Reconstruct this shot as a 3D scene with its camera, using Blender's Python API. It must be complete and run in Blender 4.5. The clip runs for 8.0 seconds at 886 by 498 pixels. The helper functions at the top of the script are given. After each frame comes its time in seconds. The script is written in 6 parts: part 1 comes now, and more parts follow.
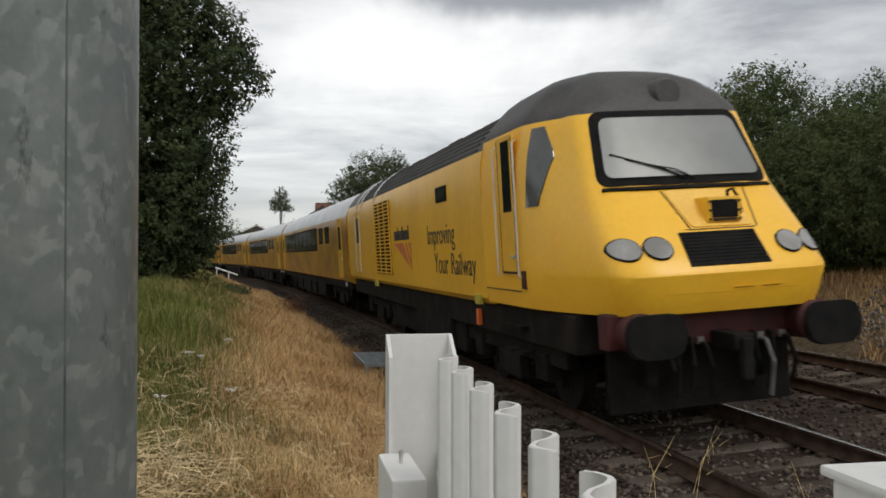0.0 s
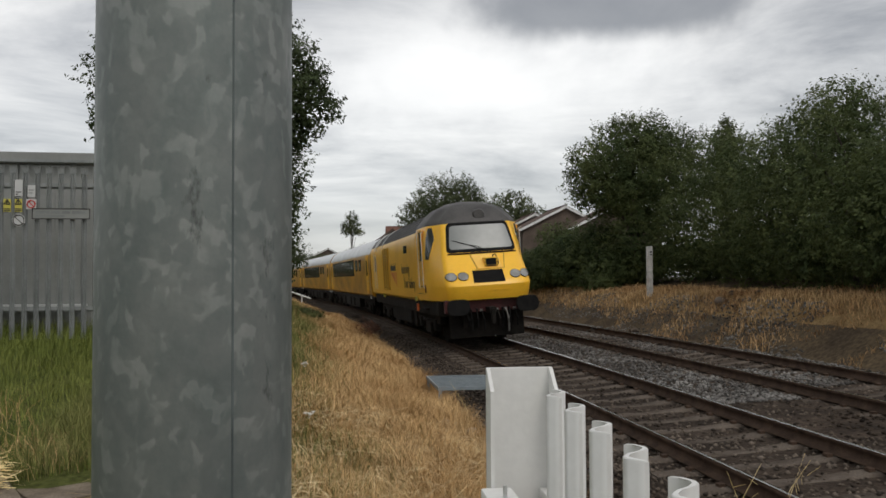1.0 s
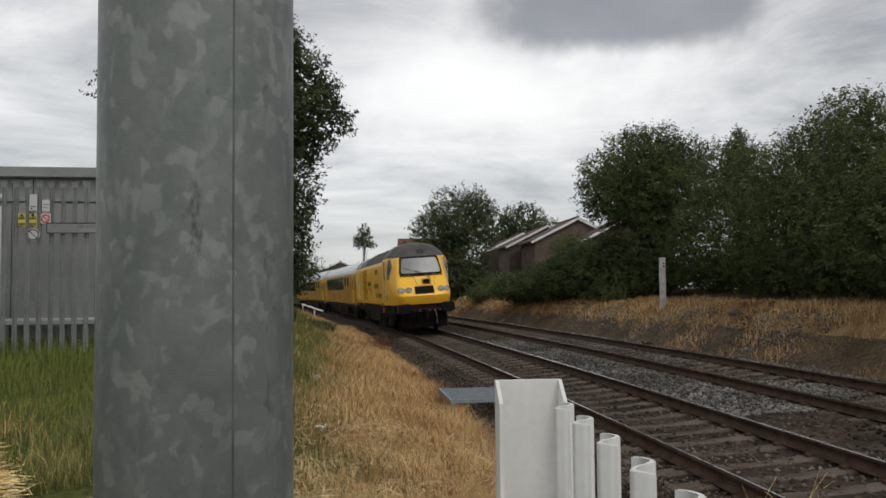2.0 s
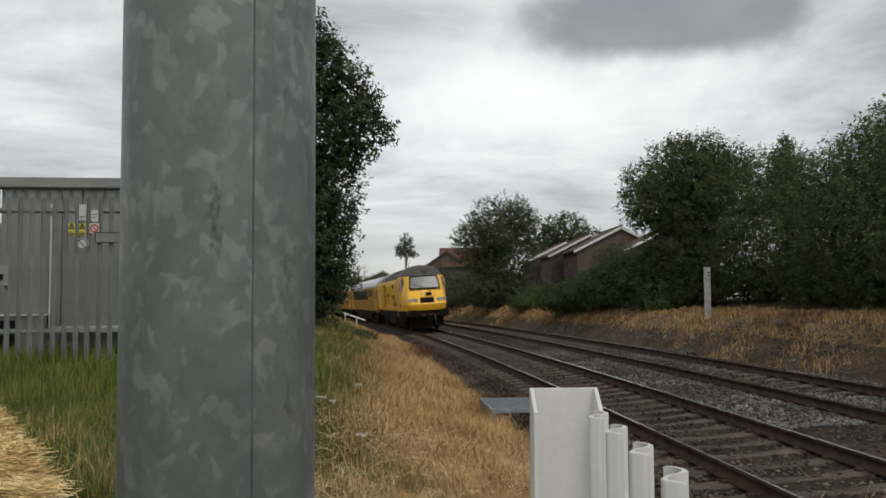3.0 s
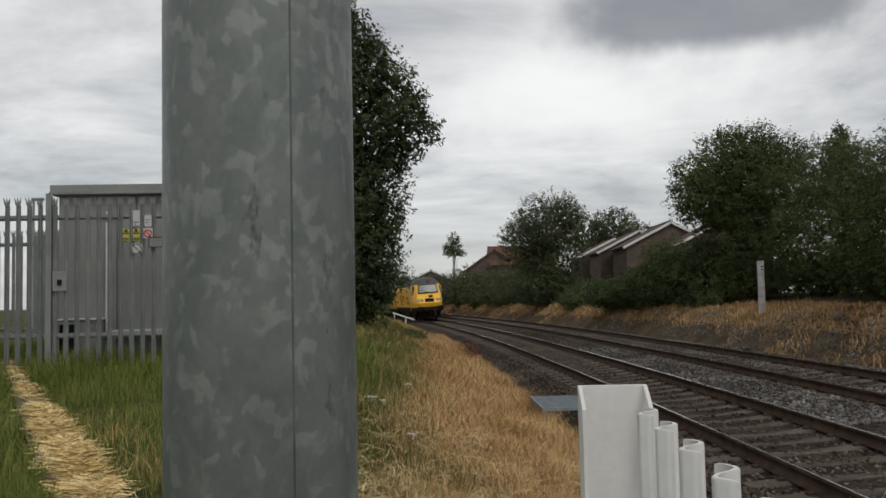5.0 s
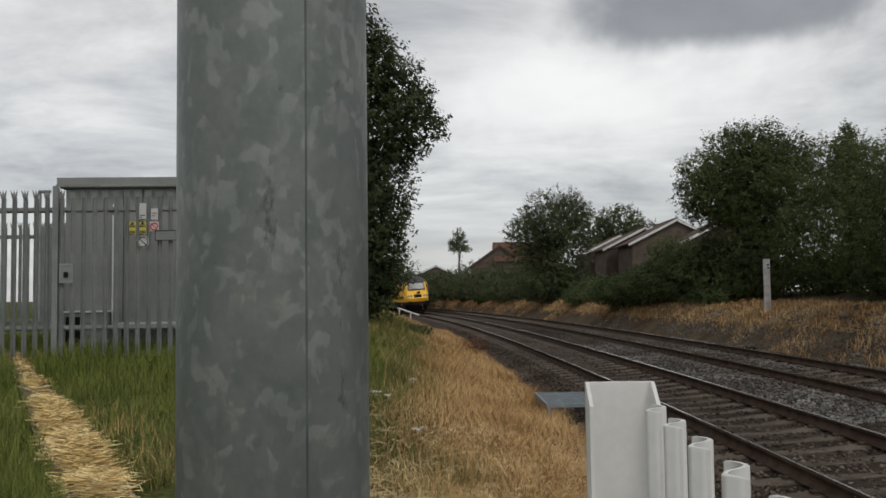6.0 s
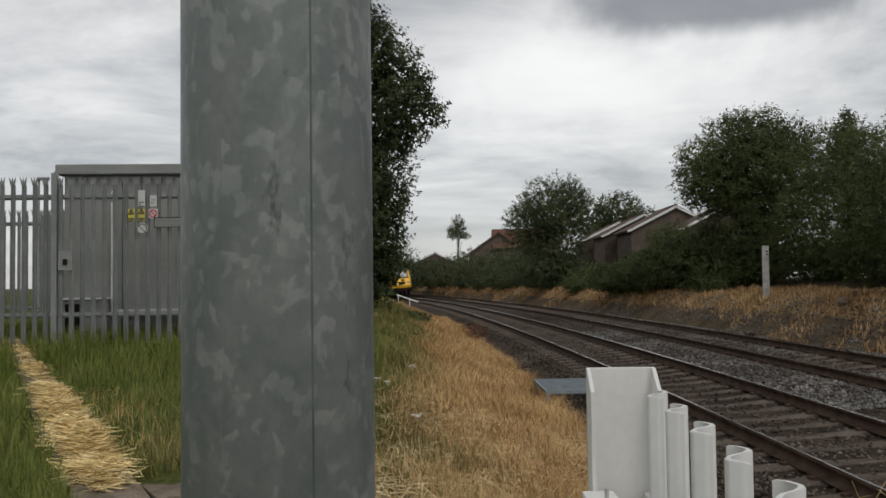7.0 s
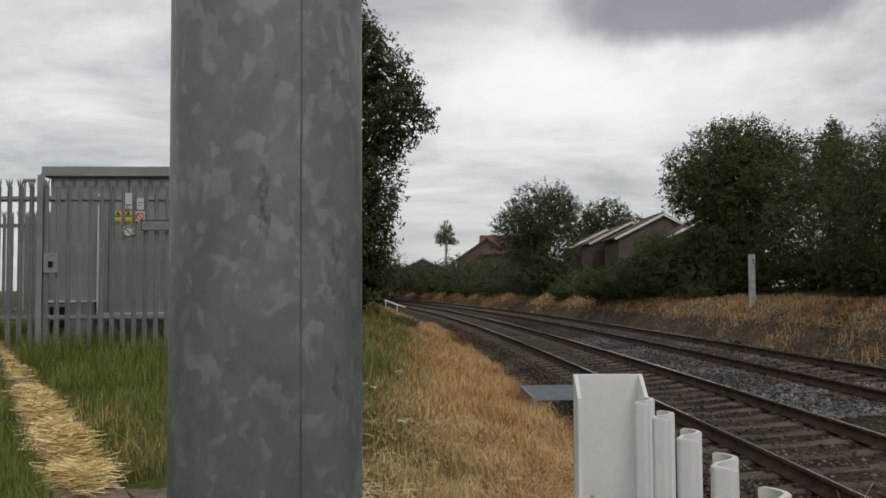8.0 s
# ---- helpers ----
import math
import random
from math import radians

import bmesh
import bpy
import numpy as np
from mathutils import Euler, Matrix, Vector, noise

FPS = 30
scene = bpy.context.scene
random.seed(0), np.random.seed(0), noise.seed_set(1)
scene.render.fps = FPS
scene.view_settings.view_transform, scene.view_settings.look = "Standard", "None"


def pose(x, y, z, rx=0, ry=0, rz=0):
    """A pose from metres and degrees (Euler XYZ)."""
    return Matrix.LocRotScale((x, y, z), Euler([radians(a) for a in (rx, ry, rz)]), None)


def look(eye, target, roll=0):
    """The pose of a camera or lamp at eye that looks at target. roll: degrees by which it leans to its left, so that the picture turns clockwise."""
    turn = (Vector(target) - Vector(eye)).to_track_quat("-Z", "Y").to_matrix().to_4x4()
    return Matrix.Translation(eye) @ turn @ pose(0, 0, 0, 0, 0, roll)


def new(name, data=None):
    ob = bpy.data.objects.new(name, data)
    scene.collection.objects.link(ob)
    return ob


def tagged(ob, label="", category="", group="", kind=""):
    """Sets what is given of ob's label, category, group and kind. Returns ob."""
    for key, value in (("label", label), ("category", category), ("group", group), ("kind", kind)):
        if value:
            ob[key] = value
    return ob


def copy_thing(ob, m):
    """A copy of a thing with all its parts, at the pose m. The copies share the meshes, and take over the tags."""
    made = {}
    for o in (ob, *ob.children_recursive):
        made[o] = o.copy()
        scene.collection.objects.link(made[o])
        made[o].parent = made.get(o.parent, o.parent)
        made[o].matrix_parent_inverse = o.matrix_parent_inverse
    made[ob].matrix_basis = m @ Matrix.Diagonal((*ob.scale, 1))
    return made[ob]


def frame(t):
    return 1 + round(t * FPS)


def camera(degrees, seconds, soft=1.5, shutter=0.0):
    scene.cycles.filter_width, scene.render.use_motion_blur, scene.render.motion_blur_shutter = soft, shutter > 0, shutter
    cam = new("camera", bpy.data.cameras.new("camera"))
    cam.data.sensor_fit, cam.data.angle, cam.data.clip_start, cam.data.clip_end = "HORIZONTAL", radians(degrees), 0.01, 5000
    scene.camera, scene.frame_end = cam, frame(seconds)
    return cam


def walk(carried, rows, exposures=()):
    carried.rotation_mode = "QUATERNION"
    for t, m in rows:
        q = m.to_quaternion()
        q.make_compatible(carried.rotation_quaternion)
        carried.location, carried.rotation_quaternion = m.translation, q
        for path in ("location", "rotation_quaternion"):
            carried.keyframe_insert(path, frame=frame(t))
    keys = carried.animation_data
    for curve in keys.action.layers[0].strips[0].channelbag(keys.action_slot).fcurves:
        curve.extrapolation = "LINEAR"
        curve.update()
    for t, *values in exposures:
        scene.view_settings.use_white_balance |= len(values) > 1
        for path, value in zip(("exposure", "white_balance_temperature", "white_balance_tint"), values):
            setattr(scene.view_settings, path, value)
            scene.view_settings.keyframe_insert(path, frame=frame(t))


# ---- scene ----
SECONDS = 8.0
cam = camera(54.4, SECONDS, soft=1.62, shutter=0.12)
PATH = [
    (0, 0.0344, -0.0152, 1.7093, -10.87, 0.52, -0.12),
    (0.5, 0.0047, -0.0071, 1.7194, -8.03, 1.75, -0.74),
    (1, -0.0156, -0.0101, 1.7275, -6.26, 2.00, 0.28),
    (2.5, -0.0018, -0.0075, 1.7263, -4.59, 3.24, 0.25),
    (3, 0.0046, -0.0052, 1.7233, -2.66, 3.47, 0.37),
    (3.5, 0.0067, -0.0039, 1.7233, -0.17, 3.69, 1.27),
    (4, 0.0086, -0.0015, 1.7242, 0.97, 3.24, 1.81),
    (4.5, 0.0108, -0.0014, 1.7228, 0.64, 3.45, 1.50),
    (6, 0.0048, -0.0009, 1.7215, 0.89, 3.15, 0.73),
    (6.5, 0.0018, -0.0007, 1.7201, 1.07, 2.33, 0.82),
    (7, 0.0009, 0.0001, 1.7204, 0.82, 2.28, 0.77),
    (7.5, 0.0023, 0.0013, 1.7202, 0.54, 2.39, 0.61),
    (8, 0.0000, 0.0000, 1.7200, 0.00, 2.65, 0.30),
]
walk(cam, [(t, pose(x, y, z, 90 + pitch, roll, yaw)) for t, x, y, z, yaw, pitch, roll in PATH],
     exposures=[(0, 0.20), (1, 0.15), (2.5, 0.12), (3.5, 0.07), (4.5, 0.0), (6, -0.02), (8, 0.02)])

# ---- world, sun, exposure ----
scene.view_settings.exposure = 0.0
SUN_AZ, SUN_EL = radians(150), radians(52)


def build_world():
    w = bpy.data.worlds.new("overcast")
    scene.world = w
    w.use_nodes = True
    nt = w.node_tree
    nt.nodes.clear()
    N, L = nt.nodes.new, nt.links.new
    out, bg = N("ShaderNodeOutputWorld"), N("ShaderNodeBackground")
    sky = N("ShaderNodeTexSky")
    sky.sky_type, sky.sun_disc = "NISHITA", False
    sky.sun_elevation, sky.sun_rotation = SUN_EL, SUN_AZ
    co = N("ShaderNodeTexCoord")
    sep = N("ShaderNodeSeparateXYZ")
    L(co.outputs["Generated"], sep.inputs[0])

    def calc(op, a, b=None, clamp=False):
        n = N("ShaderNodeMath")
        n.operation, n.use_clamp = op, clamp
        for i, v in enumerate((a, b)):
            if v is None:
                continue
            if isinstance(v, (int, float)):
                n.inputs[i].default_value = v
            else:
                L(v, n.inputs[i])
        return n.outputs[0]

    X, Y, Z = sep.outputs
    zz = calc("ADD", calc("MAXIMUM", Z, 0.0), 0.10)
    comb = N("ShaderNodeCombineXYZ")
    L(calc("DIVIDE", X, zz), comb.inputs[0])
    L(calc("DIVIDE", Y, zz), comb.inputs[1])
    n1 = N("ShaderNodeTexNoise")
    n1.inputs["Scale"].default_value, n1.inputs["Detail"].default_value, n1.inputs["Roughness"].default_value = 0.85, 9, 0.60
    n1.inputs["Distortion"].default_value = 0.35
    mp = N("ShaderNodeMapping")
    mp.inputs["Location"].default_value = (3.1, 1.7, 0.4)
    L(comb.outputs[0], mp.inputs[0])
    L(mp.outputs[0], n1.inputs["Vector"])
    ramp = N("ShaderNodeValToRGB")
    ramp.color_ramp.elements[0].position, ramp.color_ramp.elements[0].color = 0.34, (0.255, 0.255, 0.258, 1)
    ramp.color_ramp.elements[1].position, ramp.color_ramp.elements[1].color = 0.63, (0.755, 0.74, 0.712, 1)
    mid = ramp.color_ramp.elements.new(0.48)
    mid.color = (0.51, 0.505, 0.495, 1)
    L(n1.outputs[0], ramp.inputs[0])
    # the one heavy dark cloud, overhead to the right of the line
    def cloud(az, el, wide, high, edge, seed):
        c = Vector((math.sin(az) * math.cos(el), math.cos(az) * math.cos(el), math.sin(el)))
        r = Vector((math.cos(az), -math.sin(az), 0))
        u = r.cross(c)
        dots = []
        for v, s in ((r, wide), (u, high)):
            d = N("ShaderNodeVectorMath")
            d.operation = "DOT_PRODUCT"
            d.inputs[1].default_value = v
            L(co.outputs["Generated"], d.inputs[0])
            dots.append(calc("MULTIPLY", d.outputs["Value"], 1 / s))
        q = calc("SQRT", calc("ADD", calc("MULTIPLY", dots[0], dots[0]), calc("MULTIPLY", dots[1], dots[1])))
        nn = N("ShaderNodeTexNoise")
        nn.inputs["Scale"].default_value, nn.inputs["Detail"].default_value = 9 + seed, 5
        L(co.outputs["Generated"], nn.inputs["Vector"])
        q = calc("ADD", q, calc("MULTIPLY", calc("SUBTRACT", nn.outputs[0], 0.5), 1.3))
        ahead = N("ShaderNodeVectorMath")
        ahead.operation = "DOT_PRODUCT"
        ahead.inputs[1].default_value = c
        L(co.outputs["Generated"], ahead.inputs[0])
        f = N("ShaderNodeMapRange")
        f.interpolation_type = "SMOOTHSTEP"
        f.inputs[1].default_value, f.inputs[2].default_value = 1.0 + edge, 1.0 - edge
        L(q, f.inputs[0])
        return calc("MULTIPLY", f.outputs[0], calc("GREATER_THAN", ahead.outputs["Value"], 0.0))

    def mixed(fac, a, b):
        m = N("ShaderNodeMix")
        m.data_type = "RGBA"
        L(fac, m.inputs[0])
        for i, v in ((6, a), (7, b)):
            if isinstance(v, tuple):
                m.inputs[i].default_value = v
            else:
                L(v, m.inputs[i])
        return m.outputs[2]

    col = ramp.outputs[0]
    col = mixed(calc("MULTIPLY", cloud(radians(9.0), radians(13.0), 0.22, 0.062, 0.75, 2), 0.8), col, (0.95, 0.935, 0.90, 1))
    col = mixed(calc("MULTIPLY", cloud(radians(17.0), radians(18.1), 0.160, 0.050, 0.32, 0), 0.80), col, (0.16, 0.16, 0.162, 1))
    # greyer, flatter cloud banks towards the horizon
    low = N("ShaderNodeMapRange")
    low.interpolation_type = "SMOOTHSTEP"
    low.inputs[1].default_value, low.inputs[2].default_value = 0.19, 0.02
    low.inputs[3].default_value, low.inputs[4].default_value = 0.0, 0.80
    L(Z, low.inputs[0])
    bank = N("ShaderNodeTexNoise")
    bank.inputs["Scale"].default_value, bank.inputs["Detail"].default_value, bank.inputs["Distortion"].default_value = 3.2, 5, 0.5
    squash = N("ShaderNodeMapping")
    squash.inputs["Scale"].default_value = (1.0, 1.0, 4.5)
    L(co.outputs["Generated"], squash.inputs[0])
    L(squash.outputs[0], bank.inputs["Vector"])
    banks = N("ShaderNodeValToRGB")
    banks.color_ramp.elements[0].position, banks.color_ramp.elements[0].color = 0.36, (0.30, 0.31, 0.325, 1)
    banks.color_ramp.elements[1].position, banks.color_ramp.elements[1].color = 0.64, (0.62, 0.62, 0.62, 1)
    L(bank.outputs[0], banks.inputs[0])
    col = mixed(low.outputs[0], col, banks.outputs[0])
    # the hidden sun brightens the cloud behind the camera and overhead
    lit = N("ShaderNodeVectorMath")
    lit.operation = "DOT_PRODUCT"
    lit.inputs[1].default_value = (math.sin(SUN_AZ) * math.cos(SUN_EL), math.cos(SUN_AZ) * math.cos(SUN_EL), math.sin(SUN_EL))
    L(co.outputs["Generated"], lit.inputs[0])
    gain = N("ShaderNodeMapRange")
    gain.inputs[1].default_value, gain.inputs[2].default_value = 0.25, 1.0
    gain.inputs[3].default_value, gain.inputs[4].default_value = 1.0, 1.25
    L(lit.outputs["Value"], gain.inputs[0])
    sc = N("ShaderNodeVectorMath")
    sc.operation = "SCALE"
    L(col, sc.inputs[0])
    L(gain.outputs[0], sc.inputs["Scale"])
    soft = N("ShaderNodeVectorMath")
    soft.operation = "SCALE"
    soft.inputs["Scale"].default_value = 0.02
    L(sky.outputs[0], soft.inputs[0])
    add = N("ShaderNodeVectorMath")
    add.operation = "ADD"
    L(sc.outputs[0], add.inputs[0])
    L(soft.outputs[0], add.inputs[1])
    L(add.outputs[0], bg.inputs[0])
    bg.inputs[1].default_value = 1.0
    L(bg.outputs[0], out.inputs[0])


build_world()
sun_data = bpy.data.lights.new("sun", "SUN")
sun_data.energy, sun_data.angle, sun_data.color = 0.72, radians(20), (1.0, 0.96, 0.9)
sun = new("sun", sun_data)
sun.matrix_basis = look((30 * math.sin(SUN_AZ), 30 * math.cos(SUN_AZ), 40), (0, 0, 40 - 30 * math.tan(SUN_EL)))


# ---- materials ----
def material(name, base, other=None, rough=0.7, metal=0.0, scale=6.0, fine=0.0, bump=0.0, bump_scale=40.0, spread=(0.35, 0.65),
             by_object=0.0, by_island=0.0, glass=0.0, stretch=(1, 1, 1), spec=0.5):
    """Two tones over a broad noise, a finer grain, relief, and a change of tone from piece to piece."""
    m = bpy.data.materials.new(name)
    m.use_nodes = True
    nt = m.node_tree
    N, L = nt.nodes.new, nt.links.new
    b = nt.nodes["Principled BSDF"]
    b.inputs["Roughness"].default_value, b.inputs["Metallic"].default_value = rough, metal
    b.inputs["Specular IOR Level"].default_value = spec
    if glass:
        b.inputs["Transmission Weight"].default_value = glass
    other = other or base
    co = N("ShaderNodeTexCoord")
    mp = N("ShaderNodeMapping")
    mp.inputs["Scale"].default_value = stretch
    L(co.outputs["Object"], mp.inputs[0])
    n1 = N("ShaderNodeTexNoise")
    n1.inputs["Scale"].default_value, n1.inputs["Detail"].default_value = scale, 5
    L(mp.outputs[0], n1.inputs["Vector"])
    r = N("ShaderNodeValToRGB")
    e = r.color_ramp.elements
    e[0].position, e[0].color = spread[0], (*base, 1)
    e[1].position, e[1].color = spread[1], (*other, 1)
    L(n1.outputs[0], r.inputs[0])
    col = r.outputs[0]
    value = None
    if fine:
        n2 = N("ShaderNodeTexNoise")
        n2.inputs["Scale"].default_value, n2.inputs["Detail"].default_value = scale * 14, 3
        L(mp.outputs[0], n2.inputs["Vector"])
        mr = N("ShaderNodeMapRange")
        mr.inputs[1].default_value, mr.inputs[2].default_value = 0.3, 0.7
        mr.inputs[3].default_value, mr.inputs[4].default_value = 1 - fine, 1 + fine
        L(n2.outputs[0], mr.inputs[0])
        value = mr.outputs[0]
    for amount, node, sock in ((by_object, "ShaderNodeObjectInfo", "Random"), (by_island, "ShaderNodeNewGeometry", "Random Per Island")):
        if amount:
            oi = N(node)
            mr = N("ShaderNodeMapRange")
            mr.inputs[3].default_value, mr.inputs[4].default_value = 1 - amount, 1 + amount
            L(oi.outputs[sock], mr.inputs[0])
            if value is None:
                value = mr.outputs[0]
            else:
                mu = N("ShaderNodeMath")
                mu.operation = "MULTIPLY"
                L(value, mu.inputs[0])
                L(mr.outputs[0], mu.inputs[1])
                value = mu.outputs[0]
    if value is not None:
        sc = N("ShaderNodeVectorMath")
        sc.operation = "SCALE"
        L(col, sc.inputs[0])
        L(value, sc.inputs["Scale"])
        col = sc.outputs[0]
    L(col, b.inputs["Base Color"])
    if bump:
        n3 = N("ShaderNodeTexNoise")
        n3.inputs["Scale"].default_value, n3.inputs["Detail"].default_value = bump_scale, 4
        L(mp.outputs[0], n3.inputs["Vector"])
        bp = N("ShaderNodeBump")
        bp.inputs["Strength"].default_value, bp.inputs["Distance"].default_value = bump, 0.02
        L(n3.outputs[0], bp.inputs["Height"])
        L(bp.outputs[0], b.inputs["Normal"])
    return m


def leaf_material(name, base, other, scale=1.2):
    m = material(name, base, other, rough=0.6, scale=scale, by_island=0.22, spec=0.10)
    nt = m.node_tree
    b, out = nt.nodes["Principled BSDF"], nt.nodes["Material Output"]
    tr, mix = nt.nodes.new("ShaderNodeBsdfTranslucent"), nt.nodes.new("ShaderNodeMixShader")
    mix.inputs[0].default_value = 0.3
    nt.links.new(b.inputs["Base Color"].links[0].from_socket, tr.inputs["Color"])
    nt.links.new(b.outputs[0], mix.inputs[1])
    nt.links.new(tr.outputs[0], mix.inputs[2])
    nt.links.new(mix.outputs[0], out.inputs["Surface"])
    return m


def galvanised_material():
    """Spangled zinc: large soft patches of lighter and darker grey, a green tint, streaks."""
    m = bpy.data.materials.new("galvanised_steel")
    m.use_nodes = True
    nt = m.node_tree
    N, L = nt.nodes.new, nt.links.new
    b = nt.nodes["Principled BSDF"]
    b.inputs["Roughness"].default_value, b.inputs["Metallic"].default_value = 0.5, 0.55
    co = N("ShaderNodeTexCoord")
    mp = N("ShaderNodeMapping")
    mp.inputs["Scale"].default_value = (1, 1, 0.75)
    L(co.outputs["Object"], mp.inputs[0])
    n0 = N("ShaderNodeTexNoise")
    n0.inputs["Scale"].default_value, n0.inputs["Detail"].default_value = 26, 4
    L(mp.outputs[0], n0.inputs["Vector"])
    mixv = N("ShaderNodeMix")
    mixv.data_type = "VECTOR"
    mixv.inputs[0].default_value = 0.030
    L(mp.outputs[0], mixv.inputs[4])
    L(n0.outputs["Color"], mixv.inputs[5])
    vo = N("ShaderNodeTexVoronoi")
    vo.feature, vo.distance = "SMOOTH_F1", "CHEBYCHEV"
    vo.inputs["Scale"].default_value, vo.inputs["Smoothness"].default_value = 135, 0.6
    L(mixv.outputs[1], vo.inputs["Vector"])
    sep = N("ShaderNodeSeparateColor")
    L(vo.outputs["Color"], sep.inputs[0])
    r = N("ShaderNodeValToRGB")
    e = r.color_ramp.elements
    e[0].position, e[0].color = 0.30, (0.172, 0.186, 0.180, 1)
    e[1].position, e[1].color = 0.84, (0.252, 0.264, 0.254, 1)
    k = e.new(0.60)
    k.color = (0.190, 0.205, 0.197, 1)
    L(sep.outputs[0], r.inputs[0])
    n1 = N("ShaderNodeTexNoise")
    n1.inputs["Scale"].default_value, n1.inputs["Detail"].default_value, n1.inputs["Roughness"].default_value = 16, 9, 0.68
    L(mp.outputs[0], n1.inputs["Vector"])
    r2 = N("ShaderNodeValToRGB")
    e = r2.color_ramp.elements
    e[0].position, e[0].color = 0.32, (0.66, 0.73, 0.72, 1)
    e[1].position, e[1].color = 0.68, (1.20, 1.17, 1.14, 1)
    L(n1.outputs[0], r2.inputs[0])
    mx = N("ShaderNodeMix")
    mx.data_type, mx.blend_type = "RGBA", "MULTIPLY"
    mx.inputs[0].default_value = 1.0
    L(r.outputs[0], mx.inputs[6])
    L(r2.outputs[0], mx.inputs[7])
    n4 = N("ShaderNodeTexNoise")
    n4.inputs["Scale"].default_value, n4.inputs["Detail"].default_value, n4.inputs["Roughness"].default_value = 30, 6, 0.65
    mp4 = N("ShaderNodeMapping")
    mp4.inputs["Scale"].default_value = (1.2, 1.2, 0.5)
    L(co.outputs["Object"], mp4.inputs[0])
    L(mp4.outputs[0], n4.inputs["Vector"])
    r4 = N("ShaderNodeValToRGB")
    e = r4.color_ramp.elements
    e[0].position, e[0].color = 0.31, (0.45, 0.45, 0.45, 1)
    e[1].position, e[1].color = 0.37, (1, 1, 1, 1)
    L(n4.outputs[0], r4.inputs[0])
    mx2 = N("ShaderNodeMix")
    mx2.data_type, mx2.blend_type = "RGBA", "MULTIPLY"
    mx2.inputs[0].default_value = 1.0
    L(mx.outputs[2], mx2.inputs[6])
    L(r4.outputs[0], mx2.inputs[7])
    L(mx2.outputs[2], b.inputs["Base Color"])
    n3 = N("ShaderNodeTexNoise")
    n3.inputs["Scale"].default_value = 120
    L(co.outputs["Object"], n3.inputs["Vector"])
    bp = N("ShaderNodeBump")
    bp.inputs["Strength"].default_value, bp.inputs["Distance"].default_value = 0.12, 0.002
    L(n3.outputs[0], bp.inputs["Height"])
    L(bp.outputs[0], b.inputs["Normal"])
    return m


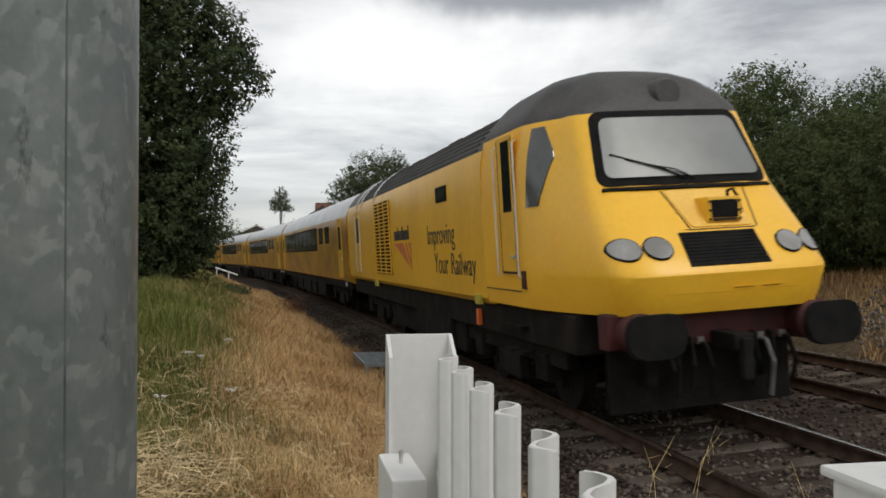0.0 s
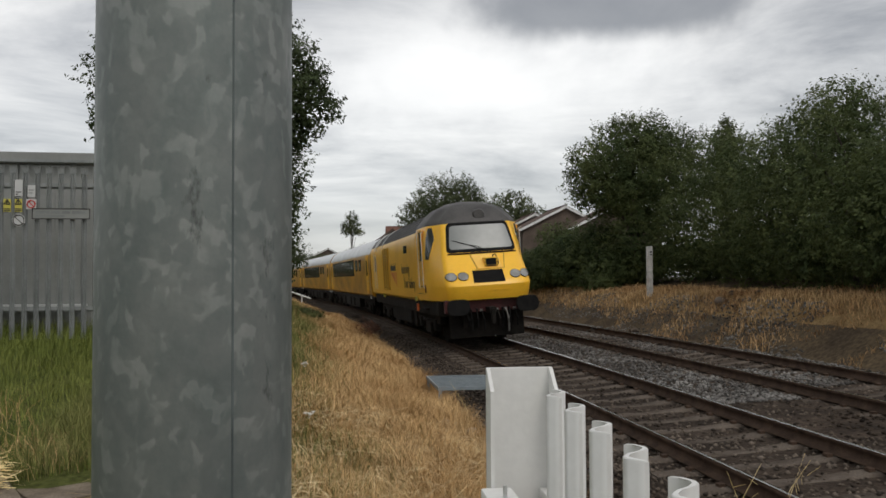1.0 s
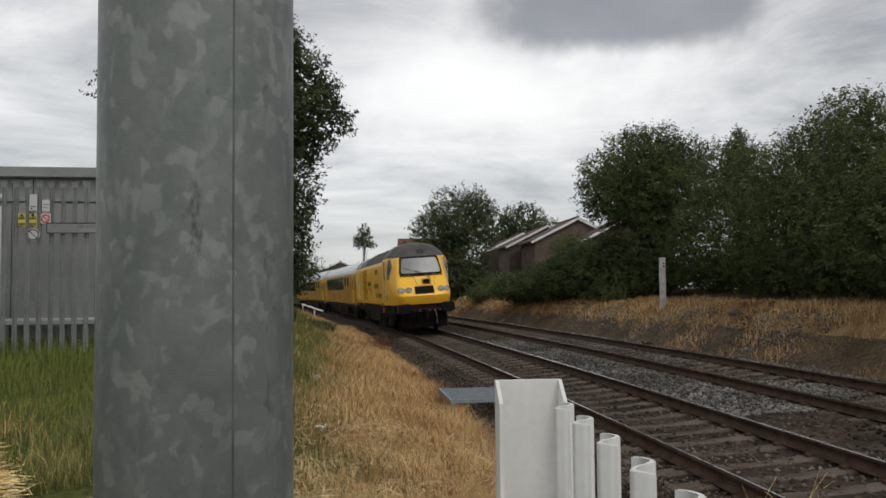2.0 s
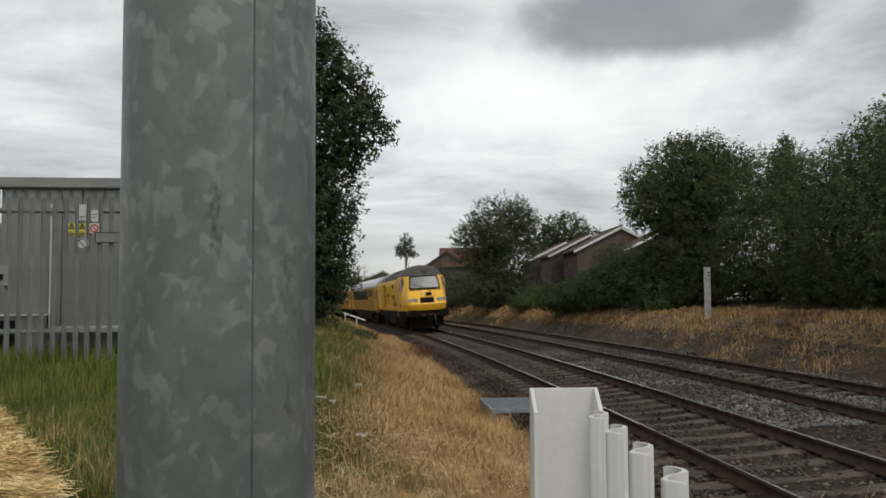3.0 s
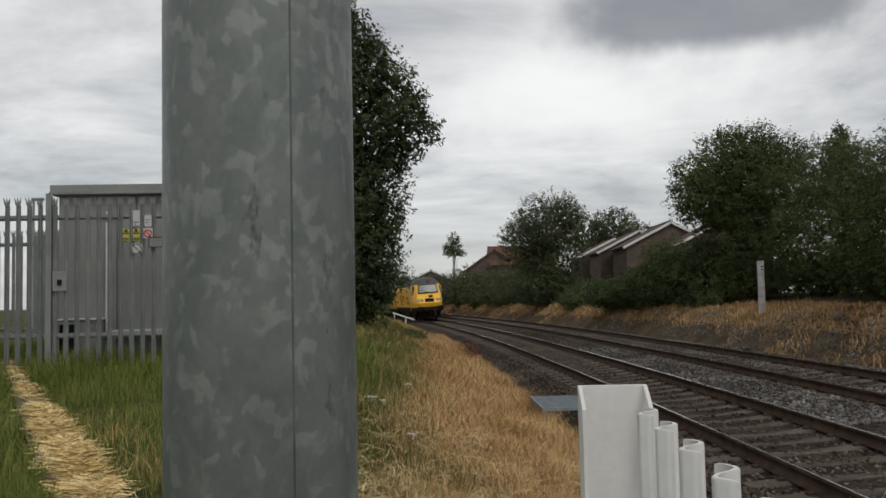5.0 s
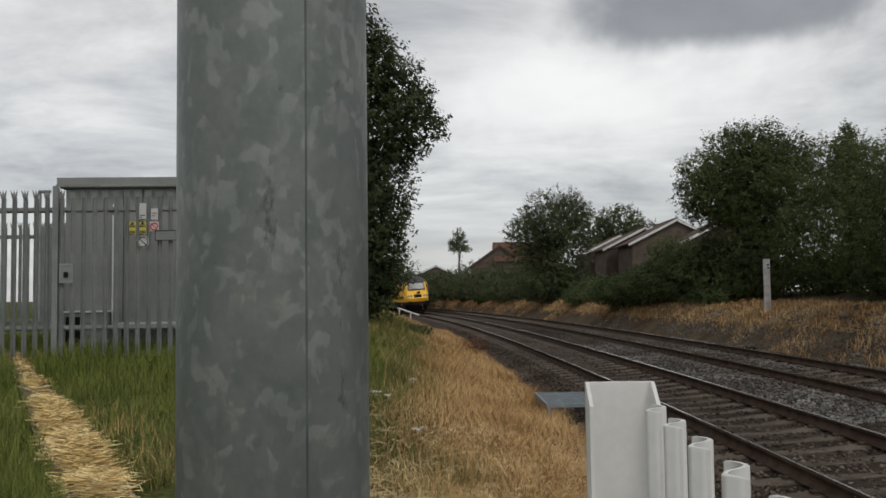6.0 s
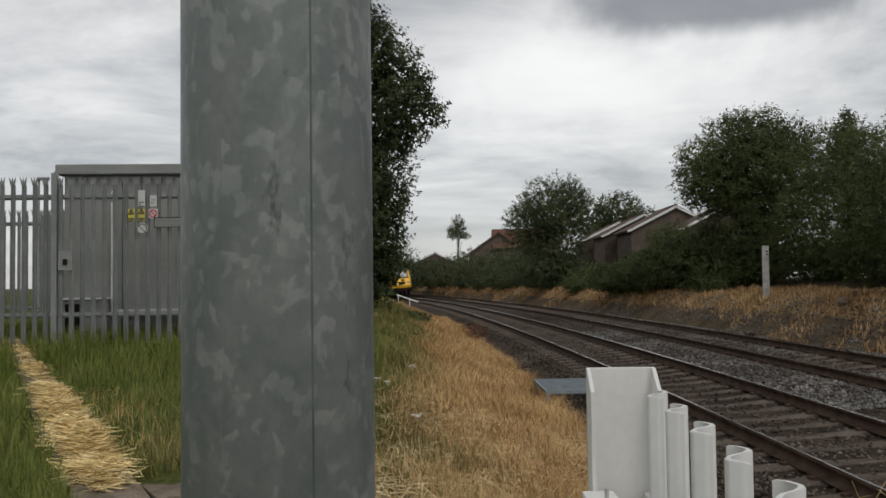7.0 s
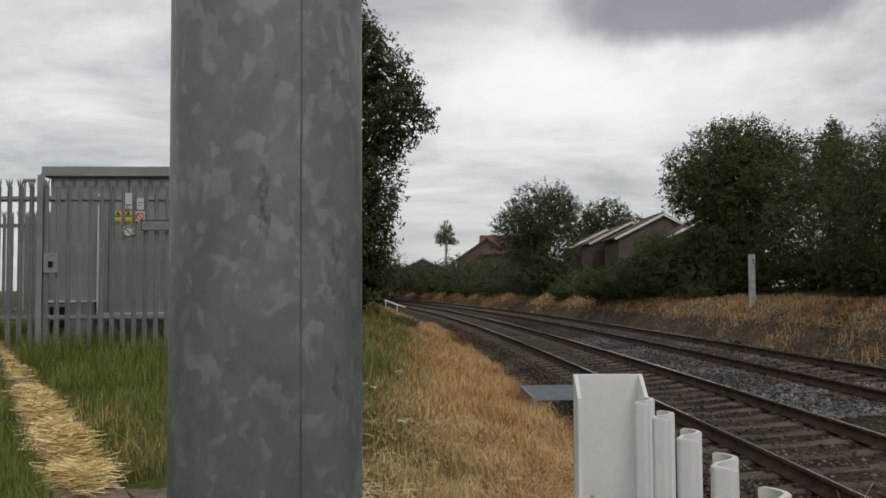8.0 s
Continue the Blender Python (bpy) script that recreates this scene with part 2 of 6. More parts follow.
M = {
    "zinc": galvanised_material(),
    "zinc_dull": material("weathered_zinc", (0.185, 0.195, 0.19), (0.26, 0.27, 0.265), rough=0.6, metal=0.2, scale=2.5, fine=0.08, by_object=0.12),
    "white_plastic": material("white_plastic", (0.66, 0.655, 0.63), (0.72, 0.715, 0.69), rough=0.42, scale=5, fine=0.03, bump=0.03, bump_scale=60),
    "weld": material("weld_seam", (0.05, 0.065, 0.065), (0.10, 0.12, 0.12), rough=0.7, scale=30),
    "ground": material("soil", (0.050, 0.037, 0.024), (0.095, 0.070, 0.042), rough=0.95, scale=0.8, fine=0.4, bump=0.6, bump_scale=14, spec=0.12),
    "ballast": material("ballast_bed", (0.026, 0.019, 0.014), (0.058, 0.043, 0.032), rough=0.95, scale=1.2, fine=0.5, bump=1.0, bump_scale=16, spec=0.12),
    "stone": material("ballast_stone", (0.036, 0.027, 0.020), (0.125, 0.102, 0.082), rough=0.9, scale=0.35, by_island=0.7, fine=0.2, spec=0.12),
    "stone_pale": material("fresh_ballast", (0.066, 0.060, 0.054), (0.185, 0.176, 0.164), rough=0.9, scale=0.5, by_island=0.55, fine=0.2, spec=0.12),
    "sleeper": material("sleeper_concrete", (0.060, 0.047, 0.037), (0.115, 0.094, 0.076), rough=0.9, scale=3, fine=0.2, bump=0.4, by_object=0.2, spec=0.12),
    "rail": material("rusty_rail", (0.042, 0.027, 0.019), (0.078, 0.051, 0.036), rough=0.8, scale=5, fine=0.3, spec=0.12),
    "railhead": material("polished_rail_head", (0.66, 0.65, 0.64), (0.78, 0.77, 0.76), rough=0.26, metal=1.0, scale=3),
    "turf": material("turf", (0.040, 0.058, 0.012), (0.085, 0.085, 0.026), rough=0.95, scale=1.1, fine=0.4, bump=0.8, bump_scale=18, spec=0.12),
    "dry_turf": material("dry_turf", (0.13, 0.082, 0.036), (0.22, 0.15, 0.070), rough=0.95, scale=1.4, fine=0.4, bump=0.8, bump_scale=18, spec=0.12),
    "dock": material("dock_seed", (0.11, 0.040, 0.020), (0.19, 0.075, 0.036), rough=0.9, scale=4, by_island=0.4),
    "dry_grass": material("dry_grass", (0.40, 0.235, 0.095), (0.64, 0.44, 0.215), rough=0.85, scale=0.9, by_island=0.35, spec=0.2),
    "bank_grass": material("bank_grass", (0.27, 0.155, 0.072), (0.50, 0.34, 0.175), rough=0.85, scale=0.5, by_island=0.45, spec=0.15),
    "green_grass": material("green_grass", (0.098, 0.132, 0.022), (0.205, 0.225, 0.055), rough=0.75, scale=0.7, by_island=0.35, spec=0.2),
    "verge_green": material("verge_green_grass", (0.100, 0.118, 0.028), (0.205, 0.200, 0.068), rough=0.8, scale=0.9, by_island=0.4, spec=0.2),
    "straw": material("cut_straw", (0.56, 0.41, 0.17), (0.84, 0.68, 0.36), rough=0.85, scale=3, by_island=0.45, spec=0.12),
    "flag": material("stone_flag", (0.105, 0.082, 0.060), (0.20, 0.165, 0.125), rough=0.9, scale=4, fine=0.25, bump=0.4, by_object=0.2, spec=0.12),
    "bleached": material("bleached_stalks", (0.36, 0.26, 0.125), (0.66, 0.53, 0.31), rough=0.85, scale=5, by_island=0.4, spec=0.12),
    "white_petal": material("white_petals", (0.66, 0.65, 0.60), (0.78, 0.77, 0.72), rough=0.8, scale=20),
    "leaf_left": leaf_material("lime_leaf", (0.040, 0.056, 0.026), (0.082, 0.104, 0.045)),
    "leaf_hedge": leaf_material("thorn_leaf", (0.045, 0.066, 0.026), (0.112, 0.134, 0.050), 0.6),
    "leaf_far": leaf_material("far_leaf", (0.052, 0.068, 0.034), (0.105, 0.120, 0.056), 0.6),
    "bark": material("bark", (0.040, 0.033, 0.026), (0.085, 0.072, 0.055), rough=0.95, scale=6, bump=0.8, bump_scale=20, stretch=(1, 1, 0.25)),
    "yellow": material("yellow_paint", (0.92, 0.495, 0.030), (0.96, 0.545, 0.042), rough=0.33, scale=1.1, fine=0.03),
    "yellow_dirty": material("grimy_yellow_paint", (0.80, 0.44, 0.024), (0.90, 0.51, 0.032), rough=0.36, scale=0.9, fine=0.06, stretch=(1, 1, 0.5)),
    "yellow_pale": material("faded_yellow_paint", (0.86, 0.50, 0.075), (0.92, 0.56, 0.11), rough=0.4, scale=2.2, fine=0.05),
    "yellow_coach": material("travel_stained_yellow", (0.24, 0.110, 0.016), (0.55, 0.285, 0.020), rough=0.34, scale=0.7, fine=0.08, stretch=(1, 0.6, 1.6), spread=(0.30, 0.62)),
    "quarter_glass": material("side_window_glass", (0.045, 0.050, 0.046), (0.075, 0.080, 0.072), rough=0.16, scale=2, spec=0.9),
    "steel_dull": material("dull_steel", (0.12, 0.115, 0.105), (0.20, 0.19, 0.175), rough=0.55, metal=0.3, scale=8),
    "rust_head": material("rail_shoulder", (0.030, 0.020, 0.014), (0.055, 0.038, 0.028), rough=0.95, scale=5, fine=0.3, spec=0.0),
    "roof_grey": material("sooty_roof", (0.040, 0.038, 0.036), (0.075, 0.070, 0.066), rough=0.6, scale=1.4, fine=0.15),
    "coach_roof": material("coach_roof", (0.40, 0.41, 0.42), (0.54, 0.55, 0.56), rough=0.32, scale=0.8, fine=0.1),
    "black": material("black_rubber", (0.007, 0.007, 0.007), (0.014, 0.013, 0.012), rough=0.85, scale=6, spec=0.15),
    "underframe": material("underframe_grime", (0.009, 0.008, 0.007), (0.022, 0.019, 0.016), rough=0.85, scale=3, fine=0.3, spec=0.12),
    "glass_dark": material("dark_window_glass", (0.012, 0.014, 0.016), rough=0.06, scale=2, spec=0.8),
    # base colour raised to grey in place of the sky's reflection
    "screen": material("windscreen_sky_grey", (0.17, 0.18, 0.172), (0.215, 0.225, 0.215), rough=0.28, scale=2, spec=0.6),
    "lens": material("headlamp_lens", (0.20, 0.195, 0.18), (0.33, 0.325, 0.31), rough=0.15, scale=2.5, spec=0.8),
    "red": material("red_beam", (0.040, 0.008, 0.007), (0.075, 0.013, 0.012), rough=0.7, scale=4, fine=0.2),
    "logo_red": material("faded_red", (0.62, 0.16, 0.055), (0.68, 0.19, 0.065), rough=0.4, scale=3),
    "orange": material("orange_paint", (0.75, 0.16, 0.03), rough=0.5, scale=3),
    "ink": material("black_lettering", (0.03, 0.028, 0.024), rough=0.5, scale=3),
    "steel": material("bright_steel", (0.55, 0.55, 0.54), (0.66, 0.66, 0.65), rough=0.35, metal=0.6, scale=8),
    "white_paint": material("white_paint", (0.62, 0.62, 0.60), (0.74, 0.74, 0.72), rough=0.5, scale=4, fine=0.05),
    "concrete": material("weathered_concrete", (0.22, 0.21, 0.195), (0.34, 0.33, 0.31), rough=0.9, scale=4, fine=0.2, bump=0.4),
    "concrete_pale": material("pale_weathered_concrete", (0.36, 0.355, 0.335), (0.56, 0.55, 0.525), rough=0.85, scale=5, fine=0.2, bump=0.3),
    "brick": material("brown_brick", (0.098, 0.076, 0.062), (0.14, 0.108, 0.088), rough=0.9, scale=1.5, fine=0.2, bump=0.3, bump_scale=12, spec=0.12),
    "roof_tile": material("brown_roof_tile", (0.085, 0.060, 0.050), (0.12, 0.085, 0.070), rough=0.85, scale=2, fine=0.2, spec=0.12),
    "roof_red": material("red_roof_tile", (0.115, 0.058, 0.044), (0.15, 0.075, 0.055), rough=0.85, scale=2, fine=0.2, spec=0.12),
    "hut": material("grey_hut_cladding", (0.20, 0.205, 0.192), (0.25, 0.255, 0.24), rough=0.6, scale=1.2, fine=0.05),
    "grating": material("galvanised_grating", (0.20, 0.24, 0.26), (0.28, 0.32, 0.34), rough=0.5, metal=0.4, scale=6),
    "sign_yellow": material("sign_yellow", (0.50, 0.44, 0.07), rough=0.5, scale=5),
    "sign_white": material("sign_white", (0.50, 0.50, 0.49), rough=0.5, scale=5),
    "sign_red": material("sign_red", (0.55, 0.04, 0.03), rough=0.5, scale=5),
}


# ---- building helpers ----
def finish(name, bm, mat, smooth=0.0):
    me = bpy.data.meshes.new(name)
    bmesh.ops.recalc_face_normals(bm, faces=bm.faces)
    bm.to_mesh(me)
    bm.free()
    mats = mat if isinstance(mat, (list, tuple)) else [mat]
    for k in mats:
        me.materials.append(k)
    if smooth:
        me.polygons.foreach_set("use_smooth", [True] * len(me.polygons))
        me.set_sharp_from_angle(angle=radians(smooth))
    return me


def part(name, bm, mat, parent, label="", smooth=0.0):
    ob = new(name, bm if isinstance(bm, bpy.types.Mesh) else finish(name, bm, mat, smooth))
    ob.parent = parent
    return tagged(ob, label)


def thing(name, label, category, group="", kind="", at=None):
    ob = new(name)
    if at is not None:
        ob.matrix_basis = at
    return tagged(ob, label, category, group, kind)


def box(bm, x0, x1, y0, y1, z0, z1, bevel=0.0, mat=0, m=None):
    v = [bm.verts.new((x, y, z)) for x in (x0, x1) for y in (y0, y1) for z in (z0, z1)]
    fs = [bm.faces.new([v[i] for i in q]) for q in ((0, 1, 3, 2), (4, 6, 7, 5), (0, 4, 5, 1), (2, 3, 7, 6), (0, 2, 6, 4), (1, 5, 7, 3))]
    for f in fs:
        f.material_index = mat
    if m is not None:
        bmesh.ops.transform(bm, matrix=m, verts=v)
    if bevel:
        es = list({e for f in fs for e in f.edges})
        bmesh.ops.bevel(bm, geom=es, offset=bevel, segments=2, affect="EDGES", profile=0.6)
    return bm


def boxes(*args, bevel=0.0):
    bm = bmesh.new()
    for a in args:
        box(bm, *a, bevel=bevel)
    return bm


def tube(bm, pts, radii, sides=12, caps=True, mat=0):
    """A round bar along points, with its radius at each of them."""
    pts = [Vector(p) for p in pts]
    radii = radii if isinstance(radii, (list, tuple)) else [radii] * len(pts)
    rings = []
    up = Vector((0.013, 0.021, 1.0))
    for i, p in enumerate(pts):
        d = (pts[min(i + 1, len(pts) - 1)] - pts[max(i - 1, 0)]).normalized()
        a = d.cross(up if abs(d.dot(up.normalized())) < 0.95 else Vector((1, 0.02, 0))).normalized()
        b = d.cross(a)
        rings.append([bm.verts.new(p + radii[i] * (math.cos(2 * math.pi * k / sides) * a + math.sin(2 * math.pi * k / sides) * b)) for k in range(sides)])
    for r, s in zip(rings, rings[1:]):
        for k in range(sides):
            bm.faces.new((r[k], r[(k + 1) % sides], s[(k + 1) % sides], s[k])).material_index = mat
    if caps:
        bm.faces.new(rings[0][::-1]).material_index = mat
        bm.faces.new(rings[-1]).material_index = mat
    return bm


def prism(bm, outline, lo, hi, axis="z", mat=0):
    """A flat outline pushed through a thickness along an axis."""
    def at(a, b, c):
        return {"z": (a, b, c), "y": (a, c, b), "x": (c, a, b)}[axis]
    A = [bm.verts.new(at(a, b, lo)) for a, b in outline]
    B = [bm.verts.new(at(a, b, hi)) for a, b in outline]
    n = len(A)
    for i in range(n):
        bm.faces.new((A[i], A[(i + 1) % n], B[(i + 1) % n], B[i])).material_index = mat
    bm.faces.new(A[::-1]).material_index = mat
    bm.faces.new(B).material_index = mat
    return bm


def loose_mesh(name, verts, faces, mat):
    me = bpy.data.meshes.new(name)
    verts = np.asarray(verts, dtype=np.float32)
    faces = np.asarray(faces, dtype=np.int32)
    k = faces.shape[1]
    me.vertices.add(len(verts))
    me.vertices.foreach_set("co", verts.ravel())
    me.loops.add(faces.size)
    me.loops.foreach_set("vertex_index", faces.ravel())
    me.polygons.add(len(faces))
    me.polygons.foreach_set("loop_start", np.arange(0, faces.size, k, dtype=np.int32))
    me.polygons.foreach_set("loop_total", np.full(len(faces), k, dtype=np.int32))
    me.update(calc_edges=True)
    me.materials.append(mat)
    return me


# ---- the line of the railway: s metres along it, n metres to its right ----
X0, Y0, HEAD, BEND = 4.46, 1.0, -0.0179, -0.00166
CANT, SPACING, SECOND_RISE = 0.062, 3.444, 0.16


def line(s, n=0.0, z=0.0):
    th = HEAD + BEND * s
    x = X0 + (math.cos(HEAD) - math.cos(th)) / BEND
    y = Y0 + (math.sin(th) - math.sin(HEAD)) / BEND
    # cos and sin written for the heading, which turns to the left
    return Vector((x + n * math.cos(th), y - n * math.sin(th), z))


def heading(s):
    return HEAD + BEND * s


def where(x, y):
    """s and n of a place on the plan."""
    cx, cy = X0 + math.cos(HEAD) / BEND, Y0 - math.sin(HEAD) / BEND
    th = math.atan2((y - cy) * BEND, -(x - cx) * BEND)
    s = (th - HEAD) / BEND
    p = line(s)
    return s, (x - p.x) * math.cos(th) - (y - p.y) * math.sin(th)


def smooth(a, b, v):
    t = min(1.0, max(0.0, (v - a) / (b - a)))
    return t * t * (3 - 2 * t)


def track_z(n):
    """Height of the plane through the rail tops, which leans with the bend."""
    return CANT * n if n < SPACING / 2 else SECOND_RISE + CANT * (n - SPACING)


def ground_z(s, n):
    if n < -2.2:
        bank = 0.10 + 0.85 * smooth(3.0, 14.0, s)
        z = -0.38 + (bank + 0.38) * smooth(0.0, 4.4, -2.2 - n)
    elif n < -1.5:
        z = -0.38 + 0.12 * (n + 2.2) / 0.7
    elif n < SPACING + 1.6:
        z = track_z(n) - 0.19 if not 0.9 < n < SPACING - 0.9 else -0.17 + CANT * 0.9 + (n - 0.9) / (SPACING - 1.8) * (SECOND_RISE - 2 * 0.9 * CANT)
    else:
        a = track_z(SPACING + 1.6) - 0.19
        z = a - 0.25 * smooth(0, 0.8, n - SPACING - 1.6) + 1.40 * smooth(1.9, 4.6, n - SPACING) + 0.5 * smooth(5.0, 10, n - SPACING)
    if n < -2.4 or n > SPACING + 2.2:
        z += 0.06 * noise.noise(Vector((s * 0.5, n * 0.5, 0))) + 0.03 * noise.noise(Vector((s * 1.9, n * 1.9, 3)))
    return z


def ground_at(x, y):
    s, n = where(x, y)
    return ground_z(s, n)


# ---- the large structure ----
def build_ground():
    ss = [-200, -120, -70, -40, -25, -15, -8] + list(np.arange(-4, 34, 0.5)) + list(np.arange(34, 80, 1.5)) + list(np.arange(80, 200, 5)) + [220, 260, 320, 400, 520, 700]
    ns = [-520, -300, -150, -80, -50, -30, -20] + list(np.arange(-15, -6.5, 0.75)) + list(np.arange(-6.5, -2.2, 0.36)) + [-2.2, -1.85, -1.5, -1.2, -0.6, 0, 0.6, 0.9, 1.3, 1.72, 2.1, 2.54] + \
         list(SPACING + np.array([-0.6, 0, 0.6, 1.2, 1.6, 1.9, 2.2, 2.5])) + list(SPACING + np.arange(2.9, 10, 0.5)) + [15, 20, 30, 50, 90, 200, 600, 3000]
    verts = [line(s, n, ground_z(s, n)) for s in ss for n in ns]
    k = len(ns)
    faces, kinds = [], []
    for i in range(len(ss) - 1):
        for j in range(k - 1):
            faces.append((i * k + j, i * k + j + 1, (i + 1) * k + j + 1, (i + 1) * k + j))
            mid = (ns[j] + ns[j + 1]) / 2
            kinds.append(1 if -2.5 < mid < SPACING + 2.3 else 2 if mid < -4.9 else 3 if mid < -2.5 or SPACING + 3.4 < mid < SPACING + 7 else 0)
    me = loose_mesh("ground", verts, faces, M["ground"])
    for k in ("ballast", "turf", "dry_turf"):
        me.materials.append(M[k])
    me.polygons.foreach_set("material_index", kinds)
    me.polygons.foreach_set("use_smooth", [True] * len(faces))
    tagged(new("ground", me), "dark earth and ballast bed under the grass and tracks", "ground", kind="structure")


def rail_section():
    half = [(0.070, -0.159), (0.070, -0.148), (0.012, -0.128), (0.010, -0.050), (0.034, -0.038), (0.036, -0.020), (0.036, -0.007), (0.029, -0.0015), (0.017, 0.0)]
    return half + [(-a, b) for a, b in half[::-1]]


def build_rails():
    sec = rail_section()
    ss = list(np.arange(-20, 40, 2.0)) + list(np.arange(40, 320, 5.0))
    for track, n0 in ((0, 0.0), (1, SPACING)):
        for side in (-0.7525, 0.7525):
            verts, faces, kinds = [], [], []
            for s in ss:
                zt = track_z(n0 + side)
                for a, b in sec:
                    verts.append(line(s, n0 + side + a, zt + b))
            k = len(sec)
            for i in range(len(ss) - 1):
                for j in range(k):
                    faces.append((i * k + j, i * k + (j + 1) % k, (i + 1) * k + (j + 1) % k, (i + 1) * k + j))
                    # polished band widened on right-hand rails to imitate their stronger sky glint
                    kinds.append(1 if j == 8 or (side > 0 and j in (7, 9)) else 2 if 6 <= j <= 10 else 0)
            me = loose_mesh("rail", verts, faces, M["rail"])
            for k in ("railhead", "rust_head"):
                me.materials.append(M[k])
            me.polygons.foreach_set("material_index", kinds)
            tagged(new("rail", me), "rusty steel rail with a polished running head", "rail", "rails of the two tracks", "structure")


def build_sleepers():
    """Two tracks of concrete sleepers with dished tops and rail seats, each a piece of its track bed."""
    sec = [(-0.14, -0.12), (-0.14, 0.0), (-0.10, 0.028), (0.10, 0.028), (0.14, 0.0), (0.14, -0.12)]
    xs = [(-1.25, 0.0), (-1.0, 0.006), (-0.75, 0.010), (-0.45, -0.004), (0.0, -0.020), (0.45, -0.004), (0.75, 0.010), (1.0, 0.006), (1.25, 0.0)]
    bm = bmesh.new()
    rings = [[bm.verts.new((x, a, b + dz)) for a, b in sec] for x, dz in xs]
    for r, q in zip(rings, rings[1:]):
        for j in range(len(sec)):
            bm.faces.new((r[j], r[(j + 1) % 6], q[(j + 1) % 6], q[j]))
    bm.faces.new(rings[0])
    bm.faces.new(rings[-1][::-1])
    me = finish("sleeper", bm, M["sleeper"])
    fast = bmesh.new()
    for x in (-0.87, -0.635, 0.635, 0.87):
        box(fast, x - 0.03, x + 0.03, -0.045, 0.045, 0.03, 0.065)
    clip = finish("rail_clip", fast, M["rail"])
    rnd = random.Random(5)
    for n0, label in ((0.0, "near track bed with concrete sleepers half buried in ballast"), (SPACING, "far track bed with concrete sleepers half buried in ballast")):
        bed = tagged(new("track_bed"), label, "track", "track beds", "structure")
        for i in range(-12, 132):
            s = i * 0.68 + rnd.uniform(-0.02, 0.02)
            ob = new("sleeper", me)
            ob.parent = bed
            p = line(s, n0, track_z(n0) - 0.196)
            ob.matrix_basis = pose(p.x, p.y, p.z, 0, -math.degrees(CANT), -math.degrees(heading(s)) + rnd.uniform(-0.5, 0.5))
            if i < 40:
                c = new("rail_clip", clip)
                c.parent = ob


def scatter_stones():
    """Ballast stones: rough little solids lying over the bed, denser where the camera sees the near track."""
    rnd = np.random.RandomState(3)
    base = np.array([(1, 0, 0), (-1, 0, 0), (0, 1, 0), (0, -1, 0), (0, 0, 1), (0, 0, -1)], dtype=float)
    tri = np.array([(0, 2, 4), (2, 1, 4), (1, 3, 4), (3, 0, 4), (2, 0, 5), (1, 2, 5), (3, 1, 5), (0, 3, 5)])

    def heap(name, count, lo, hi, size, mat, label, lift=0.0, far=55.0, near=4.0, clumps=False):
        V, F = [], []
        placed = 0
        while placed < count:
            s = near + (far - near) * rnd.rand() ** 1.7
            n = rnd.uniform(lo, hi)
            if clumps and noise.noise(Vector((s * 0.22, n * 0.8, 9.0))) < -0.05:
                continue
            r = size * rnd.uniform(0.5, 1.15)
            v = base * (r * rnd.uniform(0.65, 1.25, (6, 1))) * np.array([1, rnd.uniform(0.7, 1.1), rnd.uniform(0.55, 0.9)])
            a = rnd.uniform(0, 6.28)
            b = rnd.uniform(-0.6, 0.6)
            ca, sa, cb, sb = math.cos(a), math.sin(a), math.cos(b), math.sin(b)
            R = np.array([[ca, -sa * cb, sa * sb], [sa, ca * cb, -ca * sb], [0, sb, cb]])
            p = line(s, n, ground_z(s, n) + lift + r * rnd.uniform(-0.2, 0.45))
            V.append(v @ R.T + np.array(p))
            F.append(tri + 6 * placed)
            placed += 1
        me = loose_mesh(name, np.concatenate(V), np.concatenate(F), mat)
        tagged(new(name, me), label, "ballast", kind="stuff")

    heap("ballast_stones", 26000, -2.6, SPACING + 2.2, 0.038, M["stone"], "dark brown ballast stones over both tracks")
    heap("shoulder_ballast", 9000, -2.9, -0.95, 0.036, M["stone"], "dirty ballast stones on the track shoulder", far=30)
    heap("fresh_ballast", 3800, 1.0, SPACING - 1.0, 0.042, M["stone_pale"], "pale fresh ballast stones between the two tracks", lift=0.01, far=30, near=11)
    heap("fresh_ballast", 1400, SPACING - 0.6, SPACING + 0.6, 0.042, M["stone_pale"], "pale ballast stones within the far track", lift=0.01, far=30, near=12, clumps=True)
    heap("cess_stones", 6500, SPACING + 1.4, SPACING + 4.2, 0.05, M["stone_pale"], "scattered pale stones along the far cess", lift=0.0, far=50, near=10, clumps=True)


